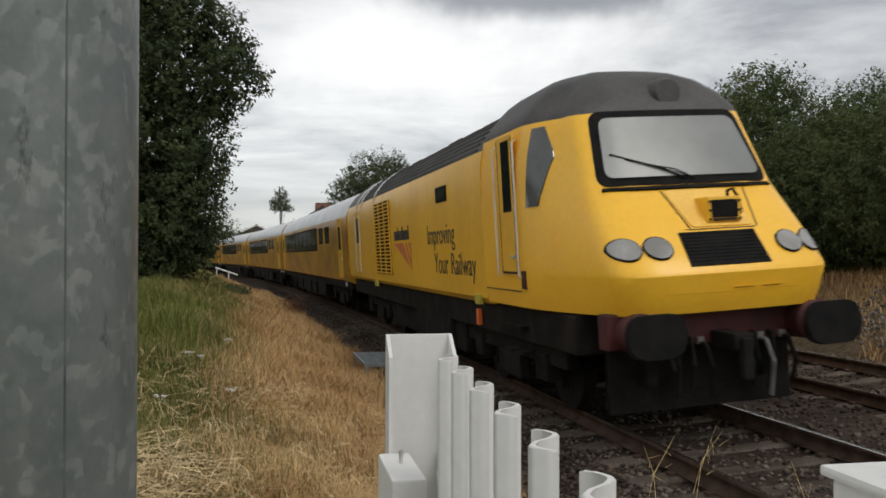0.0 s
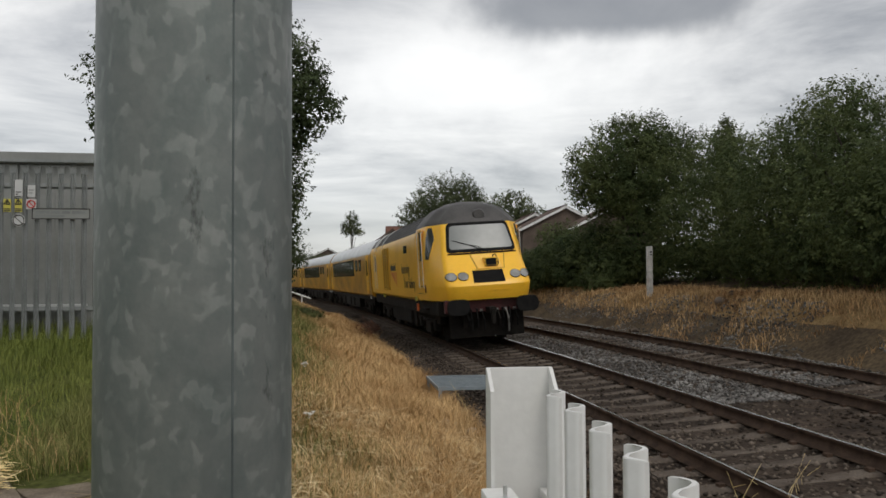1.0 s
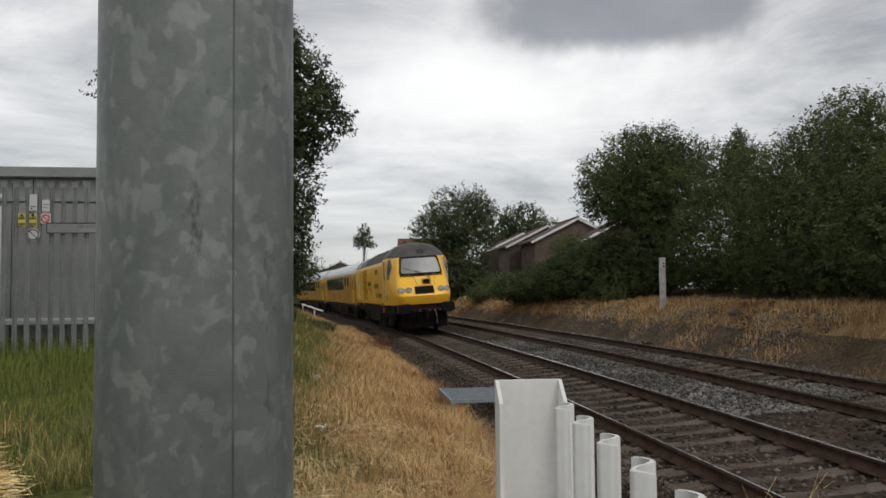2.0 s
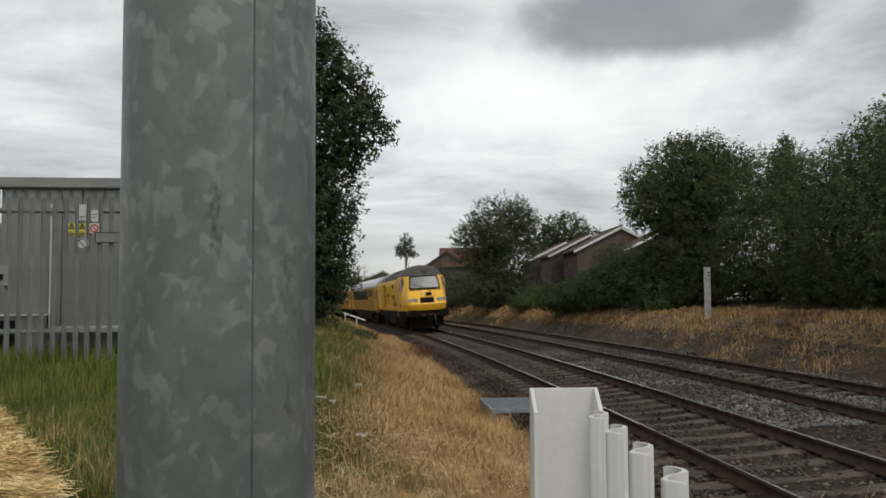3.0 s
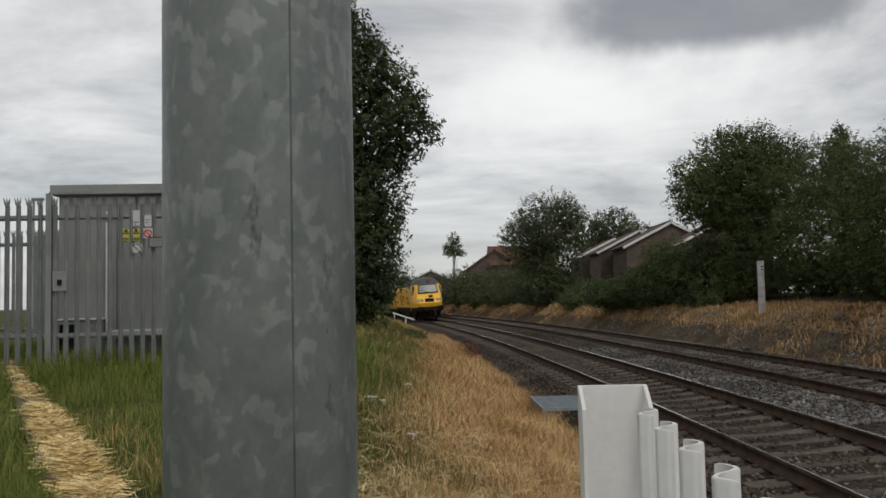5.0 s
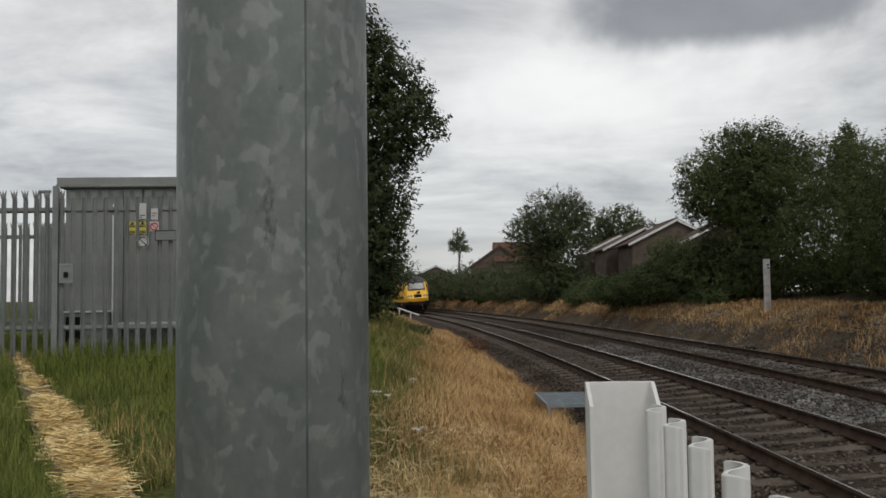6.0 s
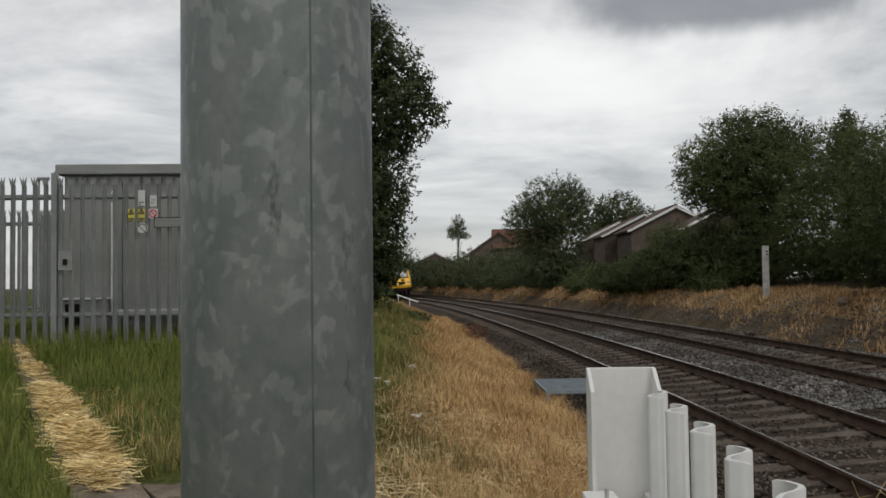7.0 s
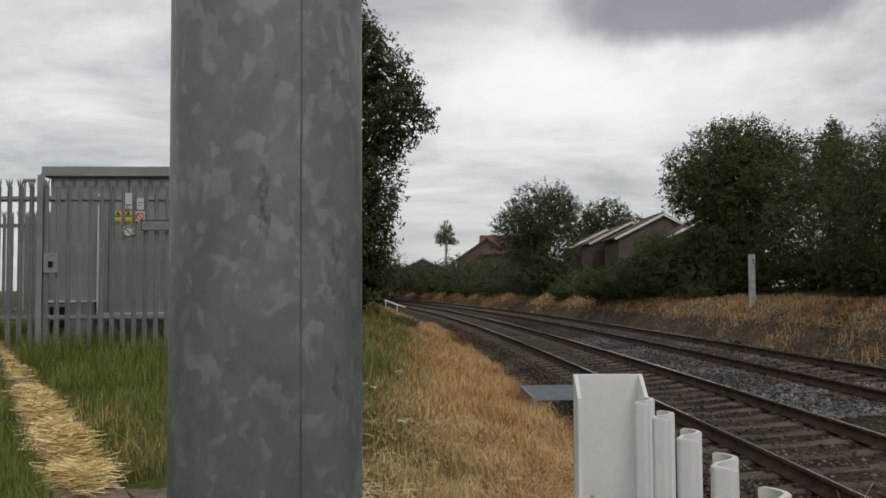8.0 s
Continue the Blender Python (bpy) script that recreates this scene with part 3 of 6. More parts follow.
# ---- grass ----
def grass(name, label, mat, count, region, height, width, lean=0.35, seed=1, taper=0.15, keep=None):
    """Bent blades, two quads each, standing on the ground."""
    rnd = np.random.RandomState(seed)
    V = np.zeros((count, 6, 3), dtype=np.float32)
    made = 0
    while made < count:
        s, n = region(rnd)
        if keep is not None and not keep(s, n, rnd):
            continue
        p = line(s, n, ground_z(s, n) - 0.02)
        h = height(s, n) * rnd.uniform(0.55, 1.25)
        w = width(s) * rnd.uniform(0.7, 1.3)
        a = rnd.uniform(0, 6.283)
        d = np.array([math.cos(a), math.sin(a), 0])
        side = np.array([-d[1], d[0], 0]) * w * 0.5
        l = rnd.uniform(0.1, lean) * h
        q = np.array(p)
        m1 = q + d * l * 0.35 + np.array([0, 0, h * 0.55])
        m2 = q + d * l * 1.4 + np.array([0, 0, h * rnd.uniform(0.85, 1.0)])
        V[made] = (q - side, q + side, m1 + side * 0.8, m1 - side * 0.8, m2 + side * taper, m2 - side * taper)
        made += 1
    base = np.arange(count)[:, None] * 6
    F = np.concatenate([base + np.array([0, 1, 2, 3]), base + np.array([3, 2, 4, 5])])
    me = loose_mesh(name, V.reshape(-1, 3), F, mat)
    return tagged(new(name, me), label, "grass", kind="stuff")


PATH_FROM, PATH_TO, PATH_HALF = Vector((-2.0, 5.4)), Vector((-6.75, 13.0)), 0.25


def path_half(along):
    """Half the width of the trodden path: broad at the post, narrower and ragged towards the fence."""
    return PATH_HALF * (1.0 - 0.50 * smooth(1.5, 7.5, along)) * (1 + 0.16 * noise.noise(Vector((along * 1.7, 2.0, 5.0))))


def beside_path(s, n):
    """Signed distance from the path's middle (positive towards the field) and the way along it."""
    p = line(s, n)
    d = (PATH_TO - PATH_FROM).normalized()
    q = Vector((p.x, p.y)) - PATH_FROM
    return q.y * d.x - q.x * d.y, q.dot(d)


def off_path(s, n):
    side, along = beside_path(s, n)
    if -0.6 < along < (PATH_TO - PATH_FROM).length and abs(side) < path_half(along) - 0.02:
        return False
    return not (0.0 < along < 1.25 and -1.1 < side < 0.25)


def dryness(s, n):
    """How dry the verge is: straw-coloured near the ballast, green towards the field."""
    return smooth(-5.0, -3.7, n + 0.55 * noise.noise(Vector((s * 0.35, n * 0.5, 4.0))) + 0.35 * noise.noise(Vector((s * 1.3, n * 1.6, 7.0))) + 0.35 * math.exp(-((s - 12.5) / 2.6) ** 2))


def build_grass():
    near = lambda lo, hi, a, b: (lambda r: (a + (b - a) * r.rand() ** 1.8, r.uniform(lo, hi)))
    tall = lambda s, n: max(0.07, 0.18 + 0.17 * noise.noise(Vector((s * 0.9, n * 1.3, 0))))

    def lawn(s, n):
        side, along = beside_path(s, n)
        edge = smooth(0.9, 0.25, side) if side > 0 else smooth(-0.6, -0.2, side) * 0.35
        return 0.14 + 0.15 * smooth(8.5, 10.8, s) + 0.08 * noise.noise(Vector((s, n, 0))) + 0.16 * edge * smooth(8.0, 2.0, along) * (0.7 + 0.6 * noise.noise(Vector((s * 2.2, n * 2.2, 3))))

    thin = lambda s: 0.0024 + 0.00030 * max(0.0, s)
    grass("dry_grass", "tall bleached dry grass along the track verge", M["dry_grass"], 125000, near(-6.2, -2.35, 3.0, 46.0), lambda s, n: tall(s, n) + 0.08, thin, 0.8, 11,
          keep=lambda s, n, r: r.rand() < (0.05 + 0.95 * dryness(s, n)) * (0.25 + 0.75 * smooth(-2.2, -2.9, n)) and off_path(s, n))
    grass("green_grass", "green grass on the verge beside the dry strip", M["verge_green"], 84000, near(-7.0, -3.2, 3.0, 40.0), lambda s, n: tall(s, n) + 0.05, thin, 0.6, 12,
          keep=lambda s, n, r: r.rand() < 0.10 + 0.90 * (1 - dryness(s, n)) and off_path(s, n))
    grass("lawn_grass", "rough green grass before the steel fence", M["green_grass"], 150000, near(-15.0, -5.2, 3.2, 15.5), lawn, thin, 0.6, 13,
          keep=lambda s, n, r: off_path(s, n))
    grass("field_grass", "rough grass beyond the fence and under the tree", M["green_grass"], 14000, near(-26.0, -5.0, 15.0, 60.0), lambda s, n: 0.28, thin, 0.6, 14)
    grass("bank_grass", "dry orange grass on the bank across the tracks", M["bank_grass"], 46000, near(SPACING + 2.3, SPACING + 6.4, 8.0, 120.0), lambda s, n: max(0.07, 0.19 + 0.22 * noise.noise(Vector((s * 0.6, n * 1.1, 2)))), lambda s: 0.009 + 0.0004 * s, 0.8, 15,
          keep=lambda s, n, r: noise.noise(Vector((s * 0.22, n * 0.6, 6.0))) + 0.5 * noise.noise(Vector((s * 0.7, n * 1.6, 1.0))) > 0.12 - 0.75 * smooth(SPACING + 2.4, SPACING + 4.4, n))
    grass("path_edge_grass", "dry brown tufts along the edge of the path", M["dry_grass"], 450, near(-9.0, -4.8, 3.6, 10.0), lambda s, n: 0.20, lambda s: 0.0042, 0.9, 16,
          keep=lambda s, n, r: -0.85 < beside_path(s, n)[0] < -0.16 and 0.2 < beside_path(s, n)[1] < 4.2 and off_path(s, n) and r.rand() < 0.25 + 0.75 * smooth(-0.1, 0.3, noise.noise(Vector((s * 1.6, n * 1.6, 8.0)))))
    # bleached stalks: a tangled bed at the foot of the verge, fewer over the rest
    r = np.random.RandomState(19)
    V, F = [], []
    for k in range(5200):
        bed = k < 1600
        if bed:
            x, y = r.normal(-0.92, 0.30), 5.3 + 1.45 * r.rand() ** 1.2
            p = np.array((x, y, ground_at(x, y) + 0.03 + 0.24 * r.rand() * (1 - 0.6 * smooth(6.6, 8.4, y))))
        else:
            q = line(2.6 + 7.0 * r.rand() ** 1.3, r.uniform(-6.0, -2.7))
            p = np.array((q.x, q.y, ground_at(q.x, q.y) + r.uniform(0.05, 0.24)))
        a, ln = r.uniform(0, 6.283), r.uniform(0.08, 0.27)
        u = np.array([math.cos(a), math.sin(a), r.uniform(-0.35, 0.35)]) * ln
        w = np.array([-math.sin(a), math.cos(a), r.uniform(-0.5, 0.5)]) * (0.0030 if bed else 0.0024)
        bow = np.array([0, 0, r.uniform(0.0, 0.05)])
        V += [p - u - w, p + bow - w, p + bow + w, p - u + w, p + u - w * 0.5, p + u + w * 0.5]
        F += [(6 * k, 6 * k + 1, 6 * k + 2, 6 * k + 3), (6 * k + 1, 6 * k + 4, 6 * k + 5, 6 * k + 2)]
    tagged(new("fallen_straw", loose_mesh("fallen_straw", V, F, M["bleached"])), "bleached grass stalks lying in a tangle on the verge", "straw", kind="stuff")


def build_flowers():
    """White umbels standing among the grass of the verge."""
    rnd = random.Random(77)
    for x, y, h in ((-0.92, 9.6, 0.36), (-0.80, 9.75, 0.33), (-0.42, 8.6, 0.30), (-0.98, 7.8, 0.30), (-0.60, 11.3, 0.34)):
        g = ground_at(x, y)
        root = thing("wild_flower", "white flat-topped wild flower among the verge grass", "flower", "wild flowers on the verge", at=pose(x, y, g))
        part("stem", tube(bmesh.new(), [(0, 0, -0.02), (0.01, 0, h * 0.6), (0.02, 0.01, h)], [0.0026, 0.002, 0.0018], 5), M["green_grass"], root)
        for k in range(5):
            a, e = rnd.uniform(0, 6.283), rnd.uniform(0.012, 0.05)
            c = Vector((0.02 + e * math.cos(a), 0.01 + e * math.sin(a), h + rnd.uniform(-0.008, 0.012)))
            bm = tube(bmesh.new(), [(0.02, 0.01, h - 0.05), c], 0.0012, 4)
            bmesh.ops.create_cone(bm, cap_ends=True, segments=7, radius1=0.010, radius2=0.020, depth=0.010, matrix=Matrix.Translation(c))
            part("flower_head", bm, M["white_petal"], root, "white flower head")


def build_path():
    """A footpath of stone flags, strewn with cut straw, running to the fence gate."""
    walk_way = tagged(new("footpath"), "narrow path of worn stone flags strewn with straw", "path", kind="structure")
    d = (PATH_TO - PATH_FROM).normalized()
    total = (PATH_TO - PATH_FROM).length
    rnd = random.Random(8)
    a = -0.9
    yaw = math.degrees(math.atan2(d.y, d.x))
    while a < total:
        ln = rnd.uniform(0.5, 0.75)
        bm = bmesh.new()
        box(bm, -ln / 2 + 0.012, ln / 2 - 0.012, -path_half(a) * rnd.uniform(0.9, 1.05), path_half(a) * rnd.uniform(0.9, 1.05), -0.06, 0.012, bevel=0.008)
        ob = part("flag", bm, M["flag"], walk_way)
        c = PATH_FROM + d * (a + ln / 2)
        g0, g1 = (ground_at(*(PATH_FROM + d * (a + k))) for k in (0, ln))
        ob.matrix_basis = pose(c.x, c.y, (g0 + g1) / 2 + 0.055, 0, -math.degrees(math.atan2(g1 - g0, ln)), yaw)
        a += ln
    # the broad worn slabs before the post, set across the path
    for i in range(3):
        for j in range(2):
            bm = bmesh.new()
            box(bm, -0.29, 0.29, -0.24, 0.24, -0.06, 0.012, bevel=0.01)
            ob = part("flag", bm, M["flag"], walk_way)
            c = PATH_FROM + d * (0.35 + 0.6 * j + 0.02 * i) + Vector((d.y, -d.x)) * (0.51 + 0.5 * i)
            if i == 2 and j == 1:
                c += d * 0.05
            ob.matrix_basis = pose(c.x, c.y, ground_at(c.x, c.y) + 0.01, 0, 0, yaw + rnd.uniform(-2, 2))
    for x, y, w, dp, yw in ((-0.02, 5.92, 0.92, 0.52, -8), (-0.95, 5.75, 0.80, 0.50, 4)):
        ob = part("flag", boxes((-w / 2, w / 2, -dp / 2, dp / 2, -0.06, 0.02), bevel=0.01), M["flag"], walk_way)
        ob.matrix_basis = pose(x, y, ground_at(x, y) + 0.08, 1.5, 0, yw)
    r = np.random.RandomState(4)
    V, F, k = [], [], 0
    while k < 14000:
        al = 0.95 + (total - 1.1) * r.rand() ** 1.3
        if al > 4.5 and r.rand() < 0.94 * smooth(4.5, 5.0, al) * smooth(-0.6, -0.2, noise.noise(Vector((al * 1.4, 3.0, 2.0)))):
            continue
        if noise.noise(Vector((al * 0.8, 0, 7))) < -0.35:
            if r.rand() < 0.85:
                continue
        if r.rand() < 0.97 * (1 - smooth(0.95, 1.9, al)) ** 0.7:
            continue
        ac = r.normal(-0.02, path_half(al) * 0.36)
        c = PATH_FROM + d * al + Vector((-d.y, d.x)) * ac
        z = ground_at(c.x, c.y) + 0.070 + r.uniform(0, 0.045) * (1 - 0.5 * smooth(3.5, 6.5, al))
        ang = r.normal(0.1, 0.55)
        ln = r.uniform(0.04, 0.13) * (0.6 + 0.4 * path_half(al) / PATH_HALF)
        u = np.array([math.cos(ang), math.sin(ang), r.uniform(-0.30, 0.30)]) * ln
        w = np.array([-math.sin(ang), math.cos(ang), r.uniform(-0.7, 0.7)]) * 0.0036
        q = np.array((c.x, c.y, z))
        V += [q - u - w, q + u - w, q + u + w, q - u + w]
        F.append((4 * k, 4 * k + 1, 4 * k + 2, 4 * k + 3))
        k += 1
    tagged(new("cut_straw", loose_mesh("cut_straw", V, F, M["straw"])), "loose golden straw lying on the flagged path", "straw", kind="stuff")


# ---- trees ----
def foliage(name, blobs, count, size, mat, seed, rough=0.35, per=9, fill=0.45, reach=4.2):
    """Sprays of small leaves on twigs that stand out of an uneven crown."""
    rnd = np.random.RandomState(seed)
    vol = np.array([b[3] * b[4] + b[4] * b[5] + b[3] * b[5] for b in blobs])
    pick = rnd.choice(len(blobs), size=count // per, p=vol / vol.sum())
    B = np.array(blobs)[pick]
    m = len(pick)
    d = rnd.normal(size=(m, 3))
    d /= np.linalg.norm(d, axis=1, keepdims=True)
    lump = np.array([noise.noise(Vector(v * 2.3 + w[:3] * 0.37)) + 0.6 * noise.noise(Vector(v * 5.1 + w[:3])) for v, w in zip(d, B)])
    rad = np.where(rnd.rand(m) < fill, rnd.uniform(0.45, 0.95, m), rnd.uniform(0.9, 1.04, m)) + rough * lump
    c = B[:, :3] + d * B[:, 3:6] * rad[:, None]
    out = d * B[:, 3:6]
    out /= np.linalg.norm(out, axis=1, keepdims=True)
    out = out * 0.7 + rnd.normal(size=(m, 3)) * 0.35 + np.array([0, 0, 0.35])
    out /= np.linalg.norm(out, axis=1, keepdims=True)
    t = rnd.rand(m, per, 1)
    spray = size * reach
    p = c[:, None, :] + out[:, None, :] * t * spray + rnd.normal(size=(m, per, 3)) * size * 0.75
    p = p.reshape(-1, 3)
    k = len(p)
    face = np.repeat(d, per, axis=0) * 0.8 + np.array([0, 0, 0.5]) + rnd.normal(size=(k, 3)) * 0.45
    face /= np.linalg.norm(face, axis=1, keepdims=True)
    a = np.cross(face, rnd.normal(size=(k, 3)))
    a /= np.linalg.norm(a, axis=1, keepdims=True)
    b = np.cross(a, face)
    s = (size * rnd.uniform(0.6, 1.25, (k, 1))).astype(np.float32)
    V = np.stack([p - a * s, p + b * s * 0.5 - a * s * 0.1, p + a * s, p - b * s * 0.5 - a * s * 0.1], axis=1).reshape(-1, 3)
    F = np.arange(4 * k).reshape(-1, 4)
    return loose_mesh(name, V, F, mat)


def tree(name, label, base, top, blobs, count, size, mat, seed, trunk=0.16, rough=0.35, per=9, fill=0.45, group="", lean=(0, 0), limbs=6, reach=4.2):
    """A tapered trunk with limbs that reach into the crown, and a crown of leaf sprays. Blobs are given from the tree's foot."""
    root = thing(name, label, "tree" if "tree" in name else "shrub", group, at=pose(*base))
    rnd = random.Random(seed)
    bm = bmesh.new()
    pts = [(0, 0, -0.15), (0.05, 0.02, top * 0.25), (lean[0] * 0.5, lean[1] * 0.5, top * 0.55), (lean[0], lean[1], top)]
    tube(bm, pts, [trunk * 1.25, trunk, trunk * 0.7, trunk * 0.2], 10)
    part("trunk", bm, M["bark"], root, smooth=50)
    for i in range(limbs):
        b = blobs[i % len(blobs)]
        z0 = top * rnd.uniform(0.22, 0.7)
        end = Vector((b[0] + rnd.uniform(-0.6, 0.6) * b[3], b[1] + rnd.uniform(-0.6, 0.6) * b[4], b[2] + rnd.uniform(-0.2, 0.7) * b[5]))
        st = Vector((lean[0] * z0 / top, lean[1] * z0 / top, z0))
        mid = st.lerp(end, 0.5) + Vector((rnd.uniform(-0.2, 0.2), rnd.uniform(-0.2, 0.2), 0.25))
        bm = bmesh.new()
        tube(bm, [st, mid, end], [trunk * 0.42, trunk * 0.28, trunk * 0.08], 7)
        part("limb", bm, M["bark"], root, smooth=50)
    part("crown", foliage("crown", blobs, count, size, mat, seed, rough, per, fill, reach), mat, root)
    return root


def build_trees():
    # the big tree behind the hut, its crown hanging to the ground beside the line
    b = Vector((-4.3, 25.0, ground_at(-4.3, 25.0)))
    blobs = [(0.3, 0, 7.7, 1.8, 1.9, 1.8), (1.1, -0.2, 6.2, 1.9, 1.9, 1.6), (-0.8, 0, 6.2, 1.8, 2.0, 2.2), (0.8, 0, 3.9, 1.9, 1.8, 1.6), (0.3, 0.3, 1.6, 2.1, 2.0, 1.6), (0.3, 0.2, 9.3, 1.0, 1.1, 1.5),
             (2.1, 0, 7.7, 0.65, 0.6, 0.7), (2.75, 0, 6.8, 0.75, 0.7, 0.75), (3.1, 0, 5.8, 0.75, 0.8, 0.75), (1.6, 0.1, 8.5, 0.5, 0.6, 0.7), (2.0, 0, 3.3, 0.85, 0.9, 0.9), (1.8, 0, 4.9, 1.1, 1.2, 1.0), (1.5, 0, 2.3, 1.15, 1.2, 1.3), (1.1, 0, 0.9, 1.1, 1.2, 0.9),
             (1.72, 0.2, 1.5, 0.68, 0.7, 0.9), (0.9, 0, 10.2, 0.45, 0.5, 0.7)]
    tree("roadside_tree", "tall dark broadleaf tree hanging down to the verge", b, 8.8, blobs, 125000, 0.066, M["leaf_left"], 21, 0.22, 0.46, limbs=14, fill=0.55, per=14, reach=6.5)
    for i, (s, n, h, w) in enumerate(((33, -8.2, 3.2, 2.2), (42, -8.2, 3.8, 2.4), (53, -8.4, 4.6, 2.6), (66, -8.2, 5.2, 2.8), (82, -8.2, 5.8, 3.2), (100, -8.4, 6.3, 3.8))):
        p = line(s, n)
        p.z = ground_z(s, n)
        tree("verge_shrub", "dark leafy shrub on the verge beside the line", p, h * 0.7,
             [(0, 0, h * 0.62, w * 0.9, w, h * 0.40), (0.3, 0.4, h * 0.28, w, w, h * 0.34)], 12000, 0.09, M["leaf_left"], 40 + i, 0.09, 0.25, group="shrubs on the near verge", limbs=4, fill=0.6)

    def across(x, y):
        return Vector((x, y, ground_at(x, y)))
    # the tall thorn tree across the line
    tree("thorn_tree", "tall dark green tree across the tracks", across(12.9, 38), 6.4,
         [(-0.3, 0, 5.3, 2.5, 2.3, 2.0), (-1.5, 0, 4.6, 1.4, 1.4, 1.3), (1.2, 0.3, 4.6, 2.2, 2.0, 2.0), (0.6, 0, 2.1, 2.1, 2.0, 1.9), (0.2, 0, 6.7, 1.5, 1.4, 1.0), (1.9, 0, 6.2, 1.1, 1.0, 1.0)],
         90000, 0.062, M["leaf_hedge"], 61, 0.2, 0.28, limbs=8, fill=0.6, per=12, reach=6.5)
    rows = ((15.4, 33.5, 6.0, 2.9), (15.0, 28.0, 5.6, 2.8), (14.6, 23.4, 5.5, 2.7), (14.4, 19.0, 4.1, 2.6), (14.4, 14.6, 4.5, 2.7), (19.4, 31, 6.9, 3.2), (18.8, 24.5, 5.5, 3.1), (18.4, 17.0, 5.0, 3.1))
    for i, (x, y, h, w) in enumerate(rows):
        extra = [(0.8 * math.sin(i * 2.1), 0.6 * math.cos(i * 1.7), h * 0.90, w * 0.45, w * 0.45, h * 0.14)]
        tree("hedge_tree", "dense overgrown dark green hedge tree across the tracks", across(x, y), h * 0.72,
             [(0, 0, h * 0.66, w * 0.9, w * 0.9, h * 0.28), (-0.5, 0.3, h * 0.42, w, w, h * 0.34), (0.45, 0.1, h * 0.17, w * 0.98, w * 1.05, h * 0.21)] + extra,
             52000, 0.054, M["leaf_hedge"], 70 + i, 0.14, 0.30, group="hedge across the tracks", limbs=5, fill=0.6, per=12, reach=7.0)
    tree("conifer_tree", "narrow dark conifer behind the hedge", across(19.2, 42), 7.4,
         [(0, 0, 7.4, 0.35, 0.35, 0.7), (0, 0, 6.4, 0.6, 0.6, 0.8), (0, 0, 4.8, 0.9, 0.9, 1.2)], 8000, 0.08, M["leaf_far"], 83, 0.12, 0.15, limbs=3, fill=0.6)
    # the broad tree before the houses, another behind them, and a round bush at their end
    tree("broad_tree", "broad round tree before the brick houses", across(7.6, 68), 7.0,
         [(0, 0, 6.2, 2.7, 2.6, 2.5), (-1.3, 0, 5.0, 2.3, 2.3, 2.0), (0.6, 0, 3.2, 2.2, 2.2, 2.4), (1.5, 0, 7.0, 1.5, 1.5, 1.2), (-0.4, 0, 1.4, 2.5, 2.4, 1.5)], 52000, 0.082, M["leaf_far"], 62, 0.2, 0.28, limbs=8, fill=0.6, per=12, reach=6.0)
    tree("garden_tree", "leafy tree rising behind the brick houses", Vector((18.0, 95, 1.0)), 8.2,
         [(0, 0, 8.3, 2.6, 2.5, 1.9), (-3.0, 0, 7.8, 2.3, 2.3, 1.8), (2.4, 0, 7.2, 1.8, 1.8, 1.6), (-1, 0, 5.4, 3.6, 3.0, 2.2)], 15000, 0.15, M["leaf_far"], 63, 0.2, 0.3, limbs=8, fill=0.4)
    tree("round_bush", "rounded garden bush at the end of the houses", across(12.6, 50), 2.8,
         [(0, 0, 2.4, 1.5, 1.5, 1.1), (0.2, 0, 1.2, 1.7, 1.6, 1.2)], 12000, 0.07, M["leaf_hedge"], 65, 0.08, 0.2, limbs=4, fill=0.6)
    # bramble along the foot of the hedge
    for i, (s, n) in enumerate(((36.5, 9.4), (40, 11.6), (44, 12.5), (34, 12.0), (28, 13.0), (22, 13.0), (16, 12.6), (19, 12.8), (25, 12.8), (31, 12.6), (12, 12.4))):
        q = line(s, n)
        q.z = ground_z(s, n)
        tree("bramble_bush", "low tangled bramble at the foot of the hedge", q, 1.1, [(0, 0, 0.75, 1.6, 2.0, 0.75), (0.9, 0.3, 0.9, 1.4, 1.9, 0.9)], 12000, 0.06, M["leaf_hedge"], 170 + i, 0.04, 0.25, group="bramble under the hedge", limbs=3, fill=0.6, per=11)
    for i, (x, y, h, w) in enumerate(((11.7, 40.0, 3.0, 1.7), (10.9, 42.6, 2.5, 1.7), (10.1, 45.0, 2.0, 1.6), (11.9, 44.5, 2.6, 1.6), (9.4, 48.0, 1.5, 1.5))):
        tree("bank_bush", "leafy bush sloping down the bank towards the track", across(x, y), h * 0.7,
             [(0, 0, h * 0.62, w * 0.8, w, h * 0.36), (-0.5, 0.2, h * 0.34, w, w * 1.1, h * 0.34), (0.3, 0, h * 0.86, w * 0.45, w * 0.5, h * 0.16)], 15000, 0.062, M["leaf_hedge"], 240 + i, 0.06, 0.32, group="bushes on the bank", limbs=4, fill=0.6, per=12)
    # ragged low growth creeping down the bank
    for i in range(14):
        s, n, h = 36 + i * 5.2, 8.3 + 0.9 * math.sin(i * 2.7), 0.55 + 0.35 * math.sin(i * 1.9) ** 2
        q = line(s, n)
        q.z = ground_z(s, n)
        tree("bramble_bush", "low ragged growth creeping down the bank", q, h, [(0, 0, h * 0.5, 0.8, 1.5, h * 0.5), (0.6, 0.5, h * 0.7, 0.8, 1.3, h * 0.6)], 3500, 0.04 + 0.0008 * s, M["leaf_hedge"], 210 + i, 0.03, 0.4, group="bramble under the hedge", limbs=3, fill=0.6, per=8)
    # low scrub between the bank and the gardens
    rnd = random.Random(17)
